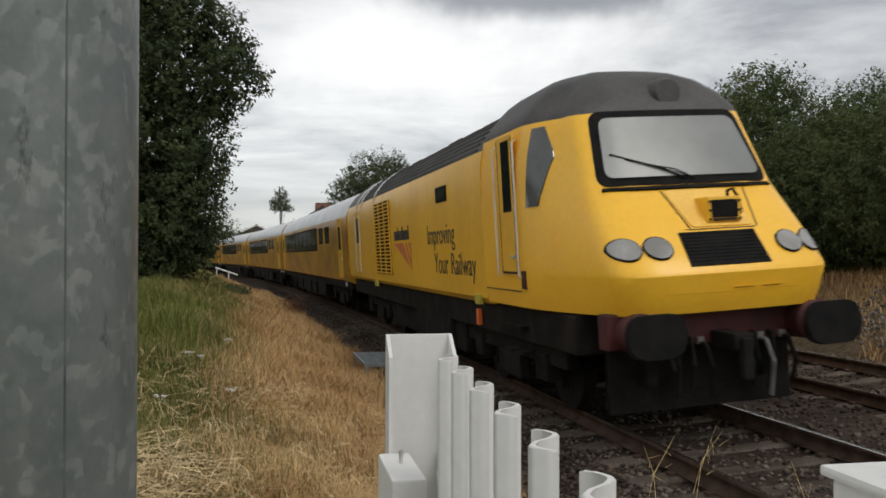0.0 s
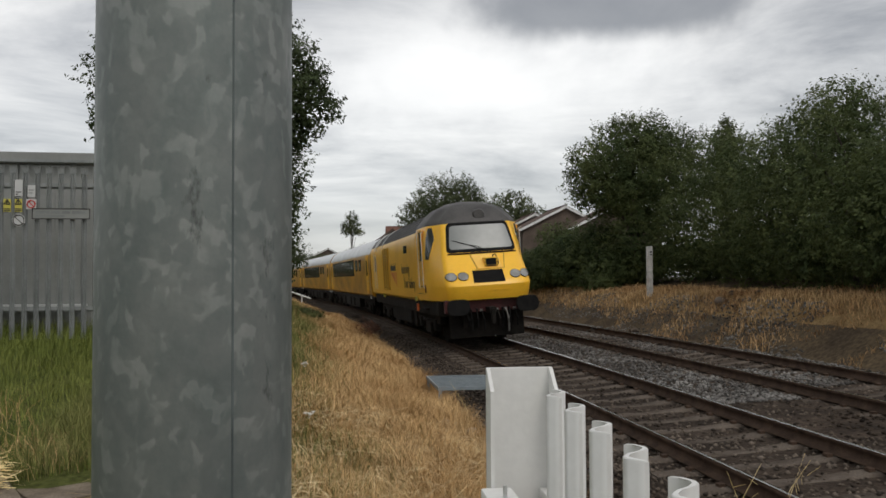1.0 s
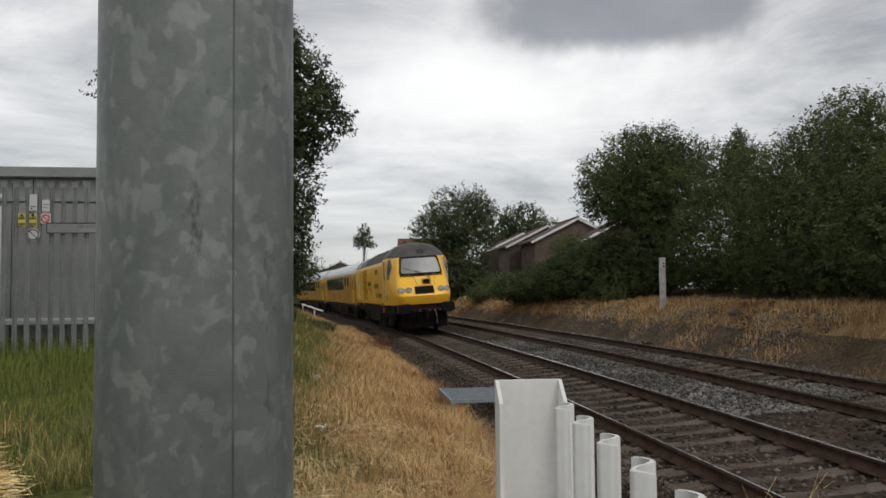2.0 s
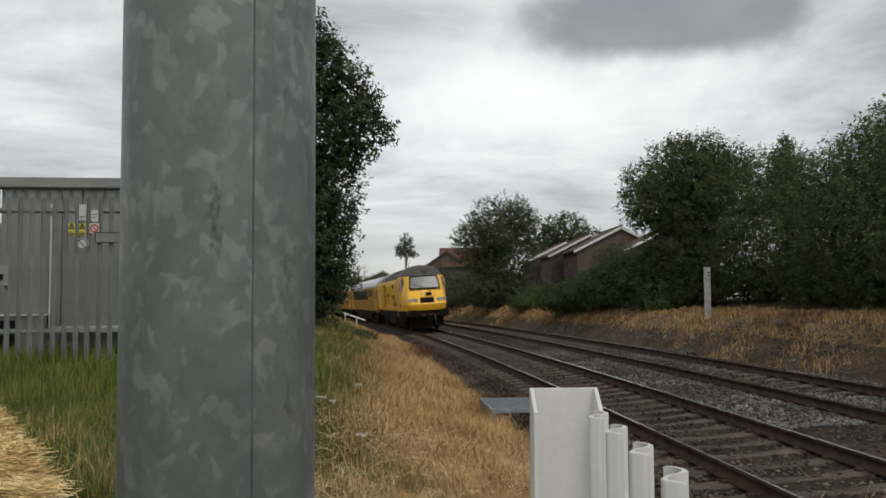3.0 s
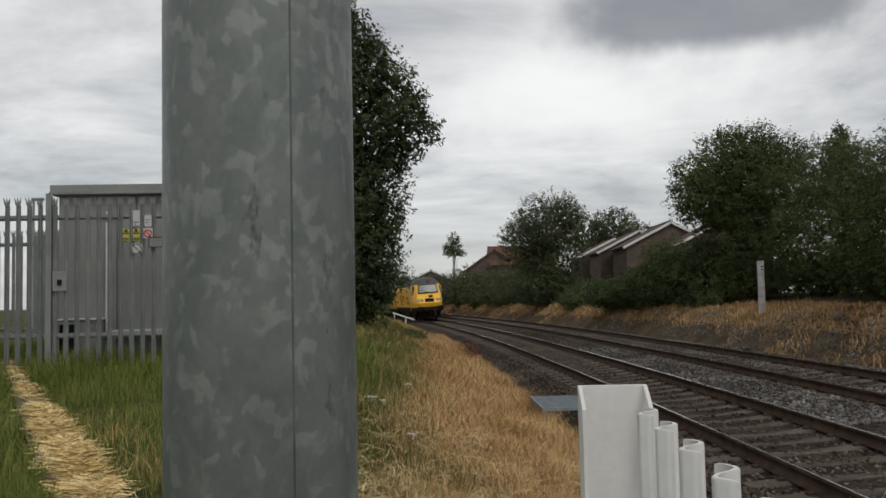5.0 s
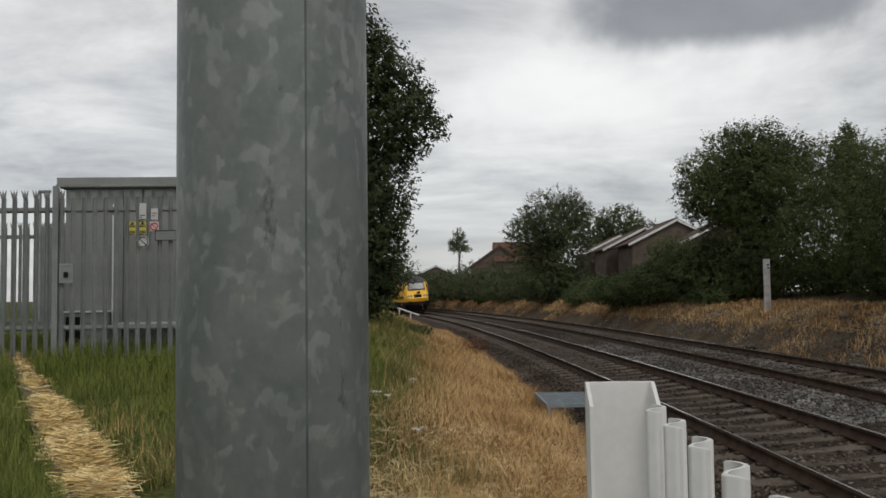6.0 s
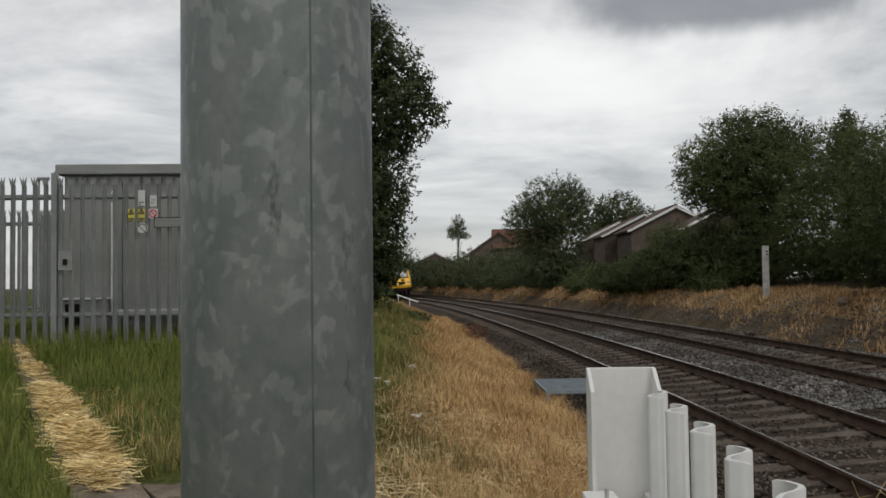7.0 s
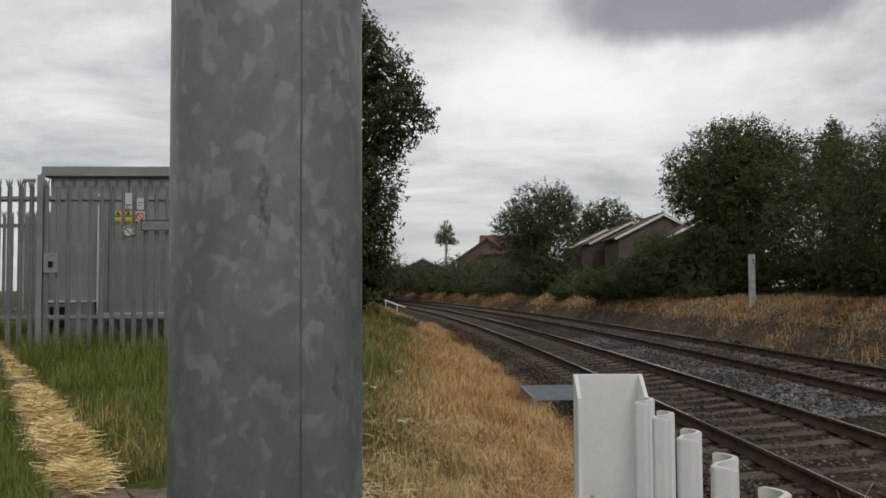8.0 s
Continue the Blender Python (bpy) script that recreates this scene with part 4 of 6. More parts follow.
    for i, (s, n, h, w) in enumerate(((41, 10.2, 1.7, 2.0), (45, 10.4, 1.6, 2.2), (49, 10.4, 1.5, 2.2), (54, 10.2, 1.4, 2.3), (59, 10.2, 1.5, 2.4), (65, 10.0, 1.9, 2.5), (72, 9.8, 2.6, 2.7), (79, 9.8, 2.8, 2.9), (86, 9.6, 3.0, 3.1), (94, 9.4, 3.3, 3.3), (103, 9.2, 3.6, 3.6), (113, 9.2, 3.8, 3.8), (124, 9.2, 4.0, 4.0),
                                     (137, 9.2, 4.2, 4.4), (152, 9.2, 4.4, 4.6), (168, 9.2, 4.6, 5), (57, 13.4, 2.0, 2.8), (90, 14, 4.2, 3.6), (105, 14, 4.6, 4.0), (122, 14, 5.0, 4.4))):
        q = line(s, n)
        q.z = ground_z(s, n)
        tree("bank_shrub", "low dark scrub on the bank beside the far track", q, h * 0.7,
             [(0, 0, h * 0.58, w * 0.9, w, h * 0.42), (rnd.uniform(-0.5, 0.5), 0.4, h * 0.25, w * 1.05, w * 1.15, h * 0.32)], 11000, 0.045 + 0.0007 * s, M["leaf_far"] if s > 60 else M["leaf_hedge"], 100 + i, 0.07, 0.26, group="scrub on the far bank", limbs=4, fill=0.6, per=11)
    # a rusty dock plant and a nettle patch on the near verge
    q = line(28.5, -2.7)
    q.z = ground_z(28.5, -2.7)
    tree("dock_plant", "rust-brown dock plant gone to seed by the ballast", q, 0.55, [(0, 0, 0.42, 0.34, 0.34, 0.28), (0.25, 0.1, 0.30, 0.22, 0.22, 0.22)], 1500, 0.022, M["dock"], 190, 0.012, 0.4, limbs=7, fill=0.3, per=6)
    q = Vector((-1.35, 28.5, ground_at(-1.35, 28.5)))
    tree("nettle_bush", "low green nettle patch on the verge", q, 0.5, [(0, 0, 0.16, 0.45, 0.7, 0.16), (-0.5, 0.3, 0.16, 0.4, 0.6, 0.17)], 4000, 0.035, M["leaf_hedge"], 191, 0.012, 0.3, limbs=6, fill=0.5)
    # the lone slender tree on the skyline, and woods beyond
    tree("lone_tree", "lone slender tree on the skyline", Vector((0.6, 150, 0.5)), 12.0,
         [(0, 0, 11.9, 0.9, 0.9, 1.0), (-0.2, 0, 10.5, 1.5, 1.4, 0.8), (0.1, 0, 9.4, 1.8, 1.6, 0.5)], 3600, 0.13, M["leaf_far"], 64, 0.14, 0.2, limbs=5)
    for i, (x, y, h, w) in enumerate(((-9, 120, 7.2, 4), (-15, 128, 8.4, 6), (-22, 135, 9.4, 7), (-30, 130, 10, 7))):
        tree("far_tree", "distant dark tree beyond the bend", Vector((x, y, 0.6)), h * 0.7,
             [(0, 0, h * 0.66, w * 0.8, w * 0.8, h * 0.34), (1, 0, h * 0.35, w, w, h * 0.33)], 9000, 0.15, M["leaf_far"], 140 + i, 0.2, 0.3, group="woods beyond the bend", limbs=4, fill=0.6)


# ---- houses ----
def house(name, label, at, half, eave, ridge, depth, roof, chimney=False, barge="white_paint"):
    """A brick house whose gable end stands towards the line, with barge boards, tiles and windows."""
    root = thing(name, label, "house", "houses beyond the line", at=at)
    bm = bmesh.new()
    prism(bm, [(-half, 0), (half, 0), (half, eave), (0, ridge - 0.12), (-half, eave)], 0, depth, "y")
    part("wall", bm, M["brick"], root)
    slope = math.atan2(ridge - eave, half)
    for sgn in (-1, 1):
        ln = math.hypot(half + 0.35, (half + 0.35) * math.tan(slope))
        m = pose(0, 0, ridge, 0, math.degrees(slope) * (1 if sgn > 0 else -1) + (0 if sgn > 0 else 180), 0) if sgn > 0 else pose(0, 0, ridge, 0, -math.degrees(slope), 0)
        bm = bmesh.new()
        x0, x1 = (0.0, ln) if sgn > 0 else (-ln, 0.0)
        box(bm, x0, x1, -0.22, depth + 0.22, -0.08, 0.06, m=m)
        r = part("roof", bm, M[roof], root)
        bm = bmesh.new()
        box(bm, x0, x1, -0.27, -0.225, -0.15, 0.03, m=m)
        part("barge_board", bm, M[barge], r)
    if chimney:
        part("chimney", boxes((-0.35, 0.35, 1.2, 1.9, ridge - 0.5, ridge + 0.9), bevel=0.02), M["brick"], root)
    part("ridge", boxes((-0.12, 0.12, -0.2, depth + 0.2, ridge + 0.02, ridge + 0.10)), M[roof], root)
    return root


def build_houses():
    for x, y, ridge, eave, half in ((16.9, 66, 6.45, 4.75, 3.4), (15.9, 72.5, 6.35, 4.7, 3.3), (15.0, 79, 6.15, 4.6, 3.2)):
        house("house", "brown brick house with white barge boards on its gable", pose(x, y, 0.95, 0, 0, 0), half, eave, ridge, 5.8, "roof_tile")
    house("house", "brown brick house end half hidden by the hedge", pose(19.6, 61.5, 0.95, 0, 0, 0), 3.4, 4.5, 6.2, 4.0, "roof_tile")
    house("house", "far brick house with a dull red tiled roof", pose(6.0, 118, 1.0, 0, 0, 0), 3.9, 4.9, 7.6, 9, "roof_red", False, "brick")
    house("house", "far brick house with its red tiled roof along the street", pose(13.4, 121, 1.0, 0, 0, 90), 3.6, 5.6, 8.1, 8, "roof_red", False, "brick")
    house("bungalow", "far low house with a grey tiled roof and white barge", pose(-3.5, 150, 0.6, 0, 0, 0), 4.4, 4.4, 6.5, 8, "roof_tile")


# ---- by the camera: the steel post and the white fence ----
def build_post():
    root = thing("steel_post", "thick galvanised steel post with a weld seam", "post", at=pose(-0.1117, 0.549, 0))
    z0 = ground_at(-0.1117, 0.549)
    bm = bmesh.new()
    tube(bm, [(0, 0, z0 - 0.05), (0, 0, 1.2), (0, 0, 2.4), (0, 0, 3.9)], 0.0600, 72)
    part("tube", bm, M["zinc"], root, smooth=60)
    a = radians(-60.0)
    bm = bmesh.new()
    pts = []
    for i in range(40):
        z = z0 + i * 0.06
        k = a + 0.010 * noise.noise(Vector((0, 0, z * 6)))
        pts.append((0.0592 * math.cos(k), 0.0592 * math.sin(k), z))
    tube(bm, pts, 0.0011, 6)
    part("weld_seam", bm, M["weld"], root, "dark weld seam running down the post")
    part("cap", tube(bmesh.new(), [(0, 0, 3.9), (0, 0, 3.93)], [0.062, 0.05], 48), M["black"], root)


def build_white_fence():
    top = 1.579
    root = thing("white_fence", "white plastic pale fence with a channel end post", "fence")
    g = 0.05
    # channel post: a back web, two flanges with cut tops
    x0, x1, y = 0.213, 0.325, 1.42
    bm = bmesh.new()
    box(bm, x0, x1, y, y + 0.006, g, top, bevel=0.0015)
    for xa, xb in ((x0, x0 + 0.006), (x1 - 0.006, x1)):
        prism(bm, [(y - 0.045, g), (y + 0.003, g), (y + 0.003, top), (y - 0.006, top - 0.002), (y - 0.045, top - 0.034)], xa, xb, "x")
    part("end_post", bm, M["white_plastic"], root)
    # pales with a rolled S section
    sec = []
    for i in range(15):
        t = i / 14
        sec.append((-0.040 + 0.080 * t, 0.014 * math.sin((t - 0.5) * 2 * math.pi) * (1 if t > 0.12 else 0.8)))
    th = 0.0042
    outline = [(b + th / 2, a) for a, b in sec] + [(b - th / 2, a) for a, b in sec[::-1]]
    bm = bmesh.new()
    prism(bm, outline, 0, top - g, "z")
    es = [e for e in bm.edges if all(v.co.z > top - g - 0.001 for v in e.verts)]
    bmesh.ops.bevel(bm, geom=es, offset=0.0012, segments=1, affect="EDGES")
    me = finish("pale", bm, M["white_plastic"], 40)
    for x, y in ((0.278, 1.150), (0.270, 1.020), (0.262, 0.885), (0.254, 0.750), (0.246, 0.615), (0.238, 0.480)):
        ob = new("pale", me)
        ob.parent = root
        ob.matrix_basis = pose(x - 0.012, y, g - 0.008, 0, 0, -5.5)
        nail = part("bolt", tube(bmesh.new(), [(-0.016, -0.008, top - g - 0.16), (-0.006, -0.008, top - g - 0.16)], 0.006, 10), M["white_plastic"], ob)
        nail.matrix_basis = pose(0, 0, 0)
    for z in (1.30, 0.45):
        part("rail", boxes((0.30, 0.335, 0.40, 1.416, z, z + 0.08), bevel=0.004), M["white_plastic"], root)
    br = part("bracket", boxes((0.195, 0.245, 1.20, 1.372, 1.30, 1.392), bevel=0.004), M["white_plastic"], root)
    part("stud", tube(bmesh.new(), [(0.222, 1.30, 1.39), (0.222, 1.30, 1.412)], 0.0035, 8), M["steel"], br, "small steel stud")
    post = thing("gate_post", "square white post with a flat cap", "post")
    part("shaft", boxes((0.505, 0.60, 0.56, 0.655, g, 1.52), bevel=0.006), M["white_plastic"], post)
    part("cap", boxes((0.498, 0.607, 0.553, 0.662, 1.52, 1.530), bevel=0.004), M["white_plastic"], post)


# ---- the hut behind its steel palisade ----
FENCE_A, FENCE_B = Vector((-5.74, 12.30)), Vector((-3.45, 12.40))


def pale_mesh(height):
    """A W-section palisade pale with a split, splayed top."""
    bm = bmesh.new()
    sec = [(-0.035, 0.018), (-0.019, -0.012), (-0.007, 0.012), (0.007, 0.012), (0.019, -0.012), (0.035, 0.018)]
    t = 0.004
    outline = sec + [(a, b + t) for a, b in sec[::-1]]
    prism(bm, outline, 0, height - 0.12, "z")
    for dx, sp in ((-0.020, -0.030), (0.0, 0.0), (0.020, 0.030)):
        r0, r1 = height - 0.125, height
        v = [bm.verts.new(p) for p in ((dx - 0.013, 0.0, r0), (dx + 0.013, 0.0, r0), (dx + sp * 0.4 + 0.012, -0.006, r0 + 0.07), (dx + sp * 0.4 - 0.012, -0.006, r0 + 0.07), (dx + sp, -0.018, r1))]
        w = [bm.verts.new(q.co + Vector((0, 0.005, 0))) for q in v]
        bm.faces.new((v[0], v[1], v[2], v[3]))
        bm.faces.new((v[3], v[2], v[4]))
        bm.faces.new((w[3], w[2], w[1], w[0]))
        bm.faces.new((w[4], w[2], w[3]))
        for i, j in ((0, 3), (3, 4), (4, 2), (2, 1)):
            bm.faces.new((v[i], v[j], w[j], w[i]))
    return finish("pale", bm, M["zinc_dull"])


def palisade(label, a, b, top, pales, pitch=0.155):
    d = (b - a).normalized()
    ln = (b - a).length
    yaw = math.degrees(math.atan2(d.y, d.x))
    root = thing("palisade_fence", label, "fence", "steel palisade round the hut", at=pose(a.x, a.y, 0, 0, 0, yaw))
    n = int(ln / pitch)
    for i in range(n):
        x = (i + 0.5) * pitch
        ob = new("pale", pales)
        ob.parent = root
        ob.matrix_basis = pose(x, -0.03, top - 2.4)
    for z in (top - 0.28, top - 1.98):
        part("rail", boxes((0, ln, 0.0, 0.045, z - 0.025, z + 0.025), (0, ln, 0.04, 0.045, z - 0.05, z + 0.025)), M["zinc_dull"], root)
    k = 0.0
    while k <= ln + 0.01:
        part("post", boxes((k - 0.05, k + 0.05, 0.05, 0.058, top - 2.5, top - 0.02), (k - 0.004, k + 0.004, 0.058, 0.14, top - 2.5, top - 0.02)), M["zinc_dull"], root)
        k += 2.75
    return root


def build_hut():
    d = (FENCE_B - FENCE_A).normalized()
    top = 3.33
    pales = pale_mesh(2.4)
    palisade("galvanised steel palisade before the grey hut", FENCE_A, FENCE_B + d * 0.3, top, pales)
    palisade("galvanised steel palisade with sky between its pales", FENCE_A - d * 4.24, FENCE_A - d * 0.05, top, pales)
    side = Vector((-d.y, d.x))
    palisade("galvanised steel palisade return behind the front run", FENCE_A - d * 0.75 + side * 3.6, FENCE_A - d * 1.2 + side * 8.2, top - 0.05, pales)
    palisade("galvanised steel palisade at the back of the compound", FENCE_A - d * 4.0 + side * 5.2, FENCE_A - d * 1.2 + side * 5.0, top, pales)
    cp = thing("fence_post", "broad flat galvanised corner post of the palisade", "post", at=pose(FENCE_A.x, FENCE_A.y, 0, 0, 0, math.degrees(math.atan2(d.y, d.x))))
    part("flange", boxes((-0.042, 0.042, -0.06, -0.04, 0.75, 3.38), bevel=0.003), M["zinc_dull"], cp)
    part("web", boxes((-0.006, 0.006, -0.04, 0.09, 0.75, 3.36)), M["zinc_dull"], cp)
    # the gate leaf is marked by its stiles and the lock box
    lock = thing("lock_box", "steel lock housing on the palisade gate", "lock", at=pose(FENCE_A.x + d.x * 0.17, FENCE_A.y + d.y * 0.17, 0, 0, 0, math.degrees(math.atan2(d.y, d.x))))
    part("frame", boxes((-0.10, 0.10, -0.075, -0.05, 2.22, 2.26), (-0.10, 0.10, -0.075, -0.05, 1.98, 2.02), (-0.10, -0.075, -0.075, -0.05, 2.02, 2.22), (0.075, 0.10, -0.075, -0.05, 2.02, 2.22), bevel=0.002), M["zinc_dull"], lock)
    part("plate", boxes((-0.074, 0.074, -0.07, -0.045, 2.021, 2.219)), M["hut"], lock)
    part("padlock", boxes((-0.03, 0.03, -0.10, -0.076, 2.06, 2.14), bevel=0.006), M["black"], lock)
    # hut
    at = pose(-6.12, 13.40, 0.82, 0, 0, 3.5)
    L, D, Hh = 2.26, 2.6, 2.66
    hut = thing("equipment_hut", "grey steel-clad equipment hut with a flat overhanging roof", "hut", at=at)
    part("body", boxes((0.03, L - 0.03, 0.03, D, 0, Hh), bevel=0.01), M["hut"], hut)
    k = 0.0
    while k < L - 0.1:
        part("cladding_panel", boxes((k + 0.006, min(k + 0.30, L) - 0.006, 0.0, 0.028, 0.12, Hh), bevel=0.004), M["hut"], hut)
        k += 0.30
    part("plinth", boxes((-0.02, L + 0.02, -0.02, D + 0.02, -0.3, 0.11), bevel=0.01), M["concrete"], hut)
    rf = part("roof", boxes((-0.06, L + 0.06, -0.10, D + 0.1, Hh + 0.004, Hh + 0.05), (-0.09, L + 0.09, -0.13, D + 0.13, Hh + 0.05, Hh + 0.17), bevel=0.01), M["hut"], hut)
    part("drip_edge", boxes((-0.095, L + 0.095, -0.145, -0.131, Hh + 0.02, Hh + 0.06)), M["zinc_dull"], rf)
    door = part("door", boxes((0.92, 1.72, -0.022, -0.002, 0.14, 2.30), bevel=0.004), M["hut"], hut)
    part("door_handle", boxes((0.97, 1.00, -0.06, -0.022, 1.15, 1.30), bevel=0.004), M["black"], door)
    part("step", boxes((0.92, 2.20, -0.42, -0.03, 0.53, 0.562), bevel=0.008), M["sign_white"], hut, "pale worn step edge")
    low = part("cabinet", boxes((0.06, 0.72, -0.30, -0.006, 0.16, 0.72), bevel=0.01), M["hut"], hut)
    part("louvre", boxes((0.14, 0.25, -0.312, -0.301, 0.22, 0.66), (0.28, 0.41, -0.312, -0.301, 0.22, 0.66)), M["black"], low)
    part("lid", boxes((0.04, 0.74, -0.32, -0.006, 0.724, 0.75), bevel=0.004), M["white_paint"], low)
    pipe = part("conduit", tube(bmesh.new(), [(0.775, -0.05, 0.45), (0.775, -0.05, 2.24)], 0.034, 14), M["white_paint"], hut, "white vertical conduit")
    part("lamp", tube(bmesh.new(), [(0.80, -0.06, 2.26), (0.80, -0.07, 2.32), (0.80, -0.06, 2.42)], [0.03, 0.06, 0.04], 14), M["white_paint"], pipe, "round white bulkhead lamp")

    def plate(name, label, x, z, w, h, mat, marks=(), disc=False):
        at = pose(FENCE_A.x + d.x * x, FENCE_A.y + d.y * x, 0, 0, 0, 2.5)
        sg = thing(name, label, "sign", "notices at the hut", at=at)
        bm = bmesh.new()
        if disc:
            tube(bm, [(0, -0.062, z), (0, -0.050, z)], w / 2, 28)
        else:
            box(bm, -w / 2, w / 2, -0.062, -0.050, z - h / 2, z + h / 2, bevel=0.002)
        part("panel", bm, M[mat], sg)
        for nm, bm, mk in marks:
            part(nm, bm, M[mk], sg)
        return sg

    def bars(z0, widths, x0, step=0.04, th=0.018):
        bm = bmesh.new()
        for i, w in enumerate(widths):
            box(bm, x0, x0 + w, -0.067, -0.063, z0 - i * step - th, z0 - i * step)
        return bm

    def triangle(z, r):
        bm = bmesh.new()
        for i in range(3):
            a0, a1 = (radians(90 + 120 * q) for q in (i, i + 1))
            tube(bm, [(r * math.cos(a0), -0.066, z + r * math.sin(a0)), (r * math.cos(a1), -0.066, z + r * math.sin(a1))], 0.006, 6)
        box(bm, -0.006, 0.006, -0.069, -0.064, z - 0.02, z + 0.035)
        return bm

    def ring(z, r, th=0.009):
        bm = bmesh.new()
        tube(bm, [(r * math.cos(q * math.pi / 12), -0.067, z + r * math.sin(q * math.pi / 12)) for q in range(25)], th, 6, caps=False)
        tube(bm, [(-r * 0.7, -0.067, z + r * 0.7), (r * 0.7, -0.067, z - r * 0.7)], th * 0.8, 6)
        return bm

    for x in (1.10, 1.245):
        plate("warning_sign", "yellow warning plate with a black triangle", x, 2.76, 0.095, 0.18, "sign_yellow", marks=
              [("symbol", triangle(2.80, 0.045), "ink"), ("text_bar", bars(2.72, (0.085, 0.085, 0.06), -0.043, 0.022, 0.012), "ink")])
    plate("notice_sign", "white notice with dark lines of small writing", 1.245, 3.00, 0.10, 0.23, "sign_white", marks=[("text_bar", bars(2.95, (0.07, 0.03, 0.07, 0.05), -0.035, 0.03, 0.012), "ink")])
    plate("notice_sign", "small white notice on the fence", 1.41, 2.96, 0.10, 0.16, "sign_white", marks=[("text_bar", bars(2.98, (0.07, 0.05), -0.035, 0.04, 0.012), "zinc_dull")])
    plate("prohibition_sign", "white plate with a barred red ring", 1.41, 2.78, 0.13, 0.14, "sign_white", marks=[("symbol", ring(2.78, 0.05), "sign_red")])
    plate("prohibition_sign", "round white sign with a dark barred ring", 1.25, 2.56, 0.17, 0.17, "sign_white", marks=[("symbol", ring(2.56, 0.07, 0.007), "ink")], disc=True)
    nm = plate("name_board", "long pale board with a dark frame and writing", 1.80, 2.65, 0.74, 0.13, "hut", [
        ("border", boxes((-0.38, 0.38, -0.068, -0.063, 2.712, 2.725), (-0.38, 0.38, -0.068, -0.063, 2.575, 2.588), (-0.38, -0.367, -0.068, -0.063, 2.588, 2.712), (0.367, 0.38, -0.068, -0.063, 2.588, 2.712)), "ink"),
        ("text_bar", boxes((-0.33, -0.15, -0.067, -0.063, 2.650, 2.690), (-0.13, -0.02, -0.067, -0.063, 2.650, 2.690), (0.01, 0.12, -0.067, -0.063, 2.650, 2.690), (0.14, 0.33, -0.067, -0.063, 2.650, 2.690), (-0.33, 0.05, -0.067, -0.063, 2.61, 2.628)), "zinc_dull")])
    lp = thing("street_lamp", "slim grey street lamp beyond the compound", "lamp", at=pose(-14.6, 30, ground_at(-14.6, 30)))
    part("column", tube(bmesh.new(), [(0, 0, 0), (0, 0, 4.6)], [0.06, 0.04], 12), M["zinc_dull"], lp)
    part("lantern", boxes((-0.05, 0.36, -0.07, 0.07, 4.58, 4.68), bevel=0.02), M["zinc_dull"], lp)


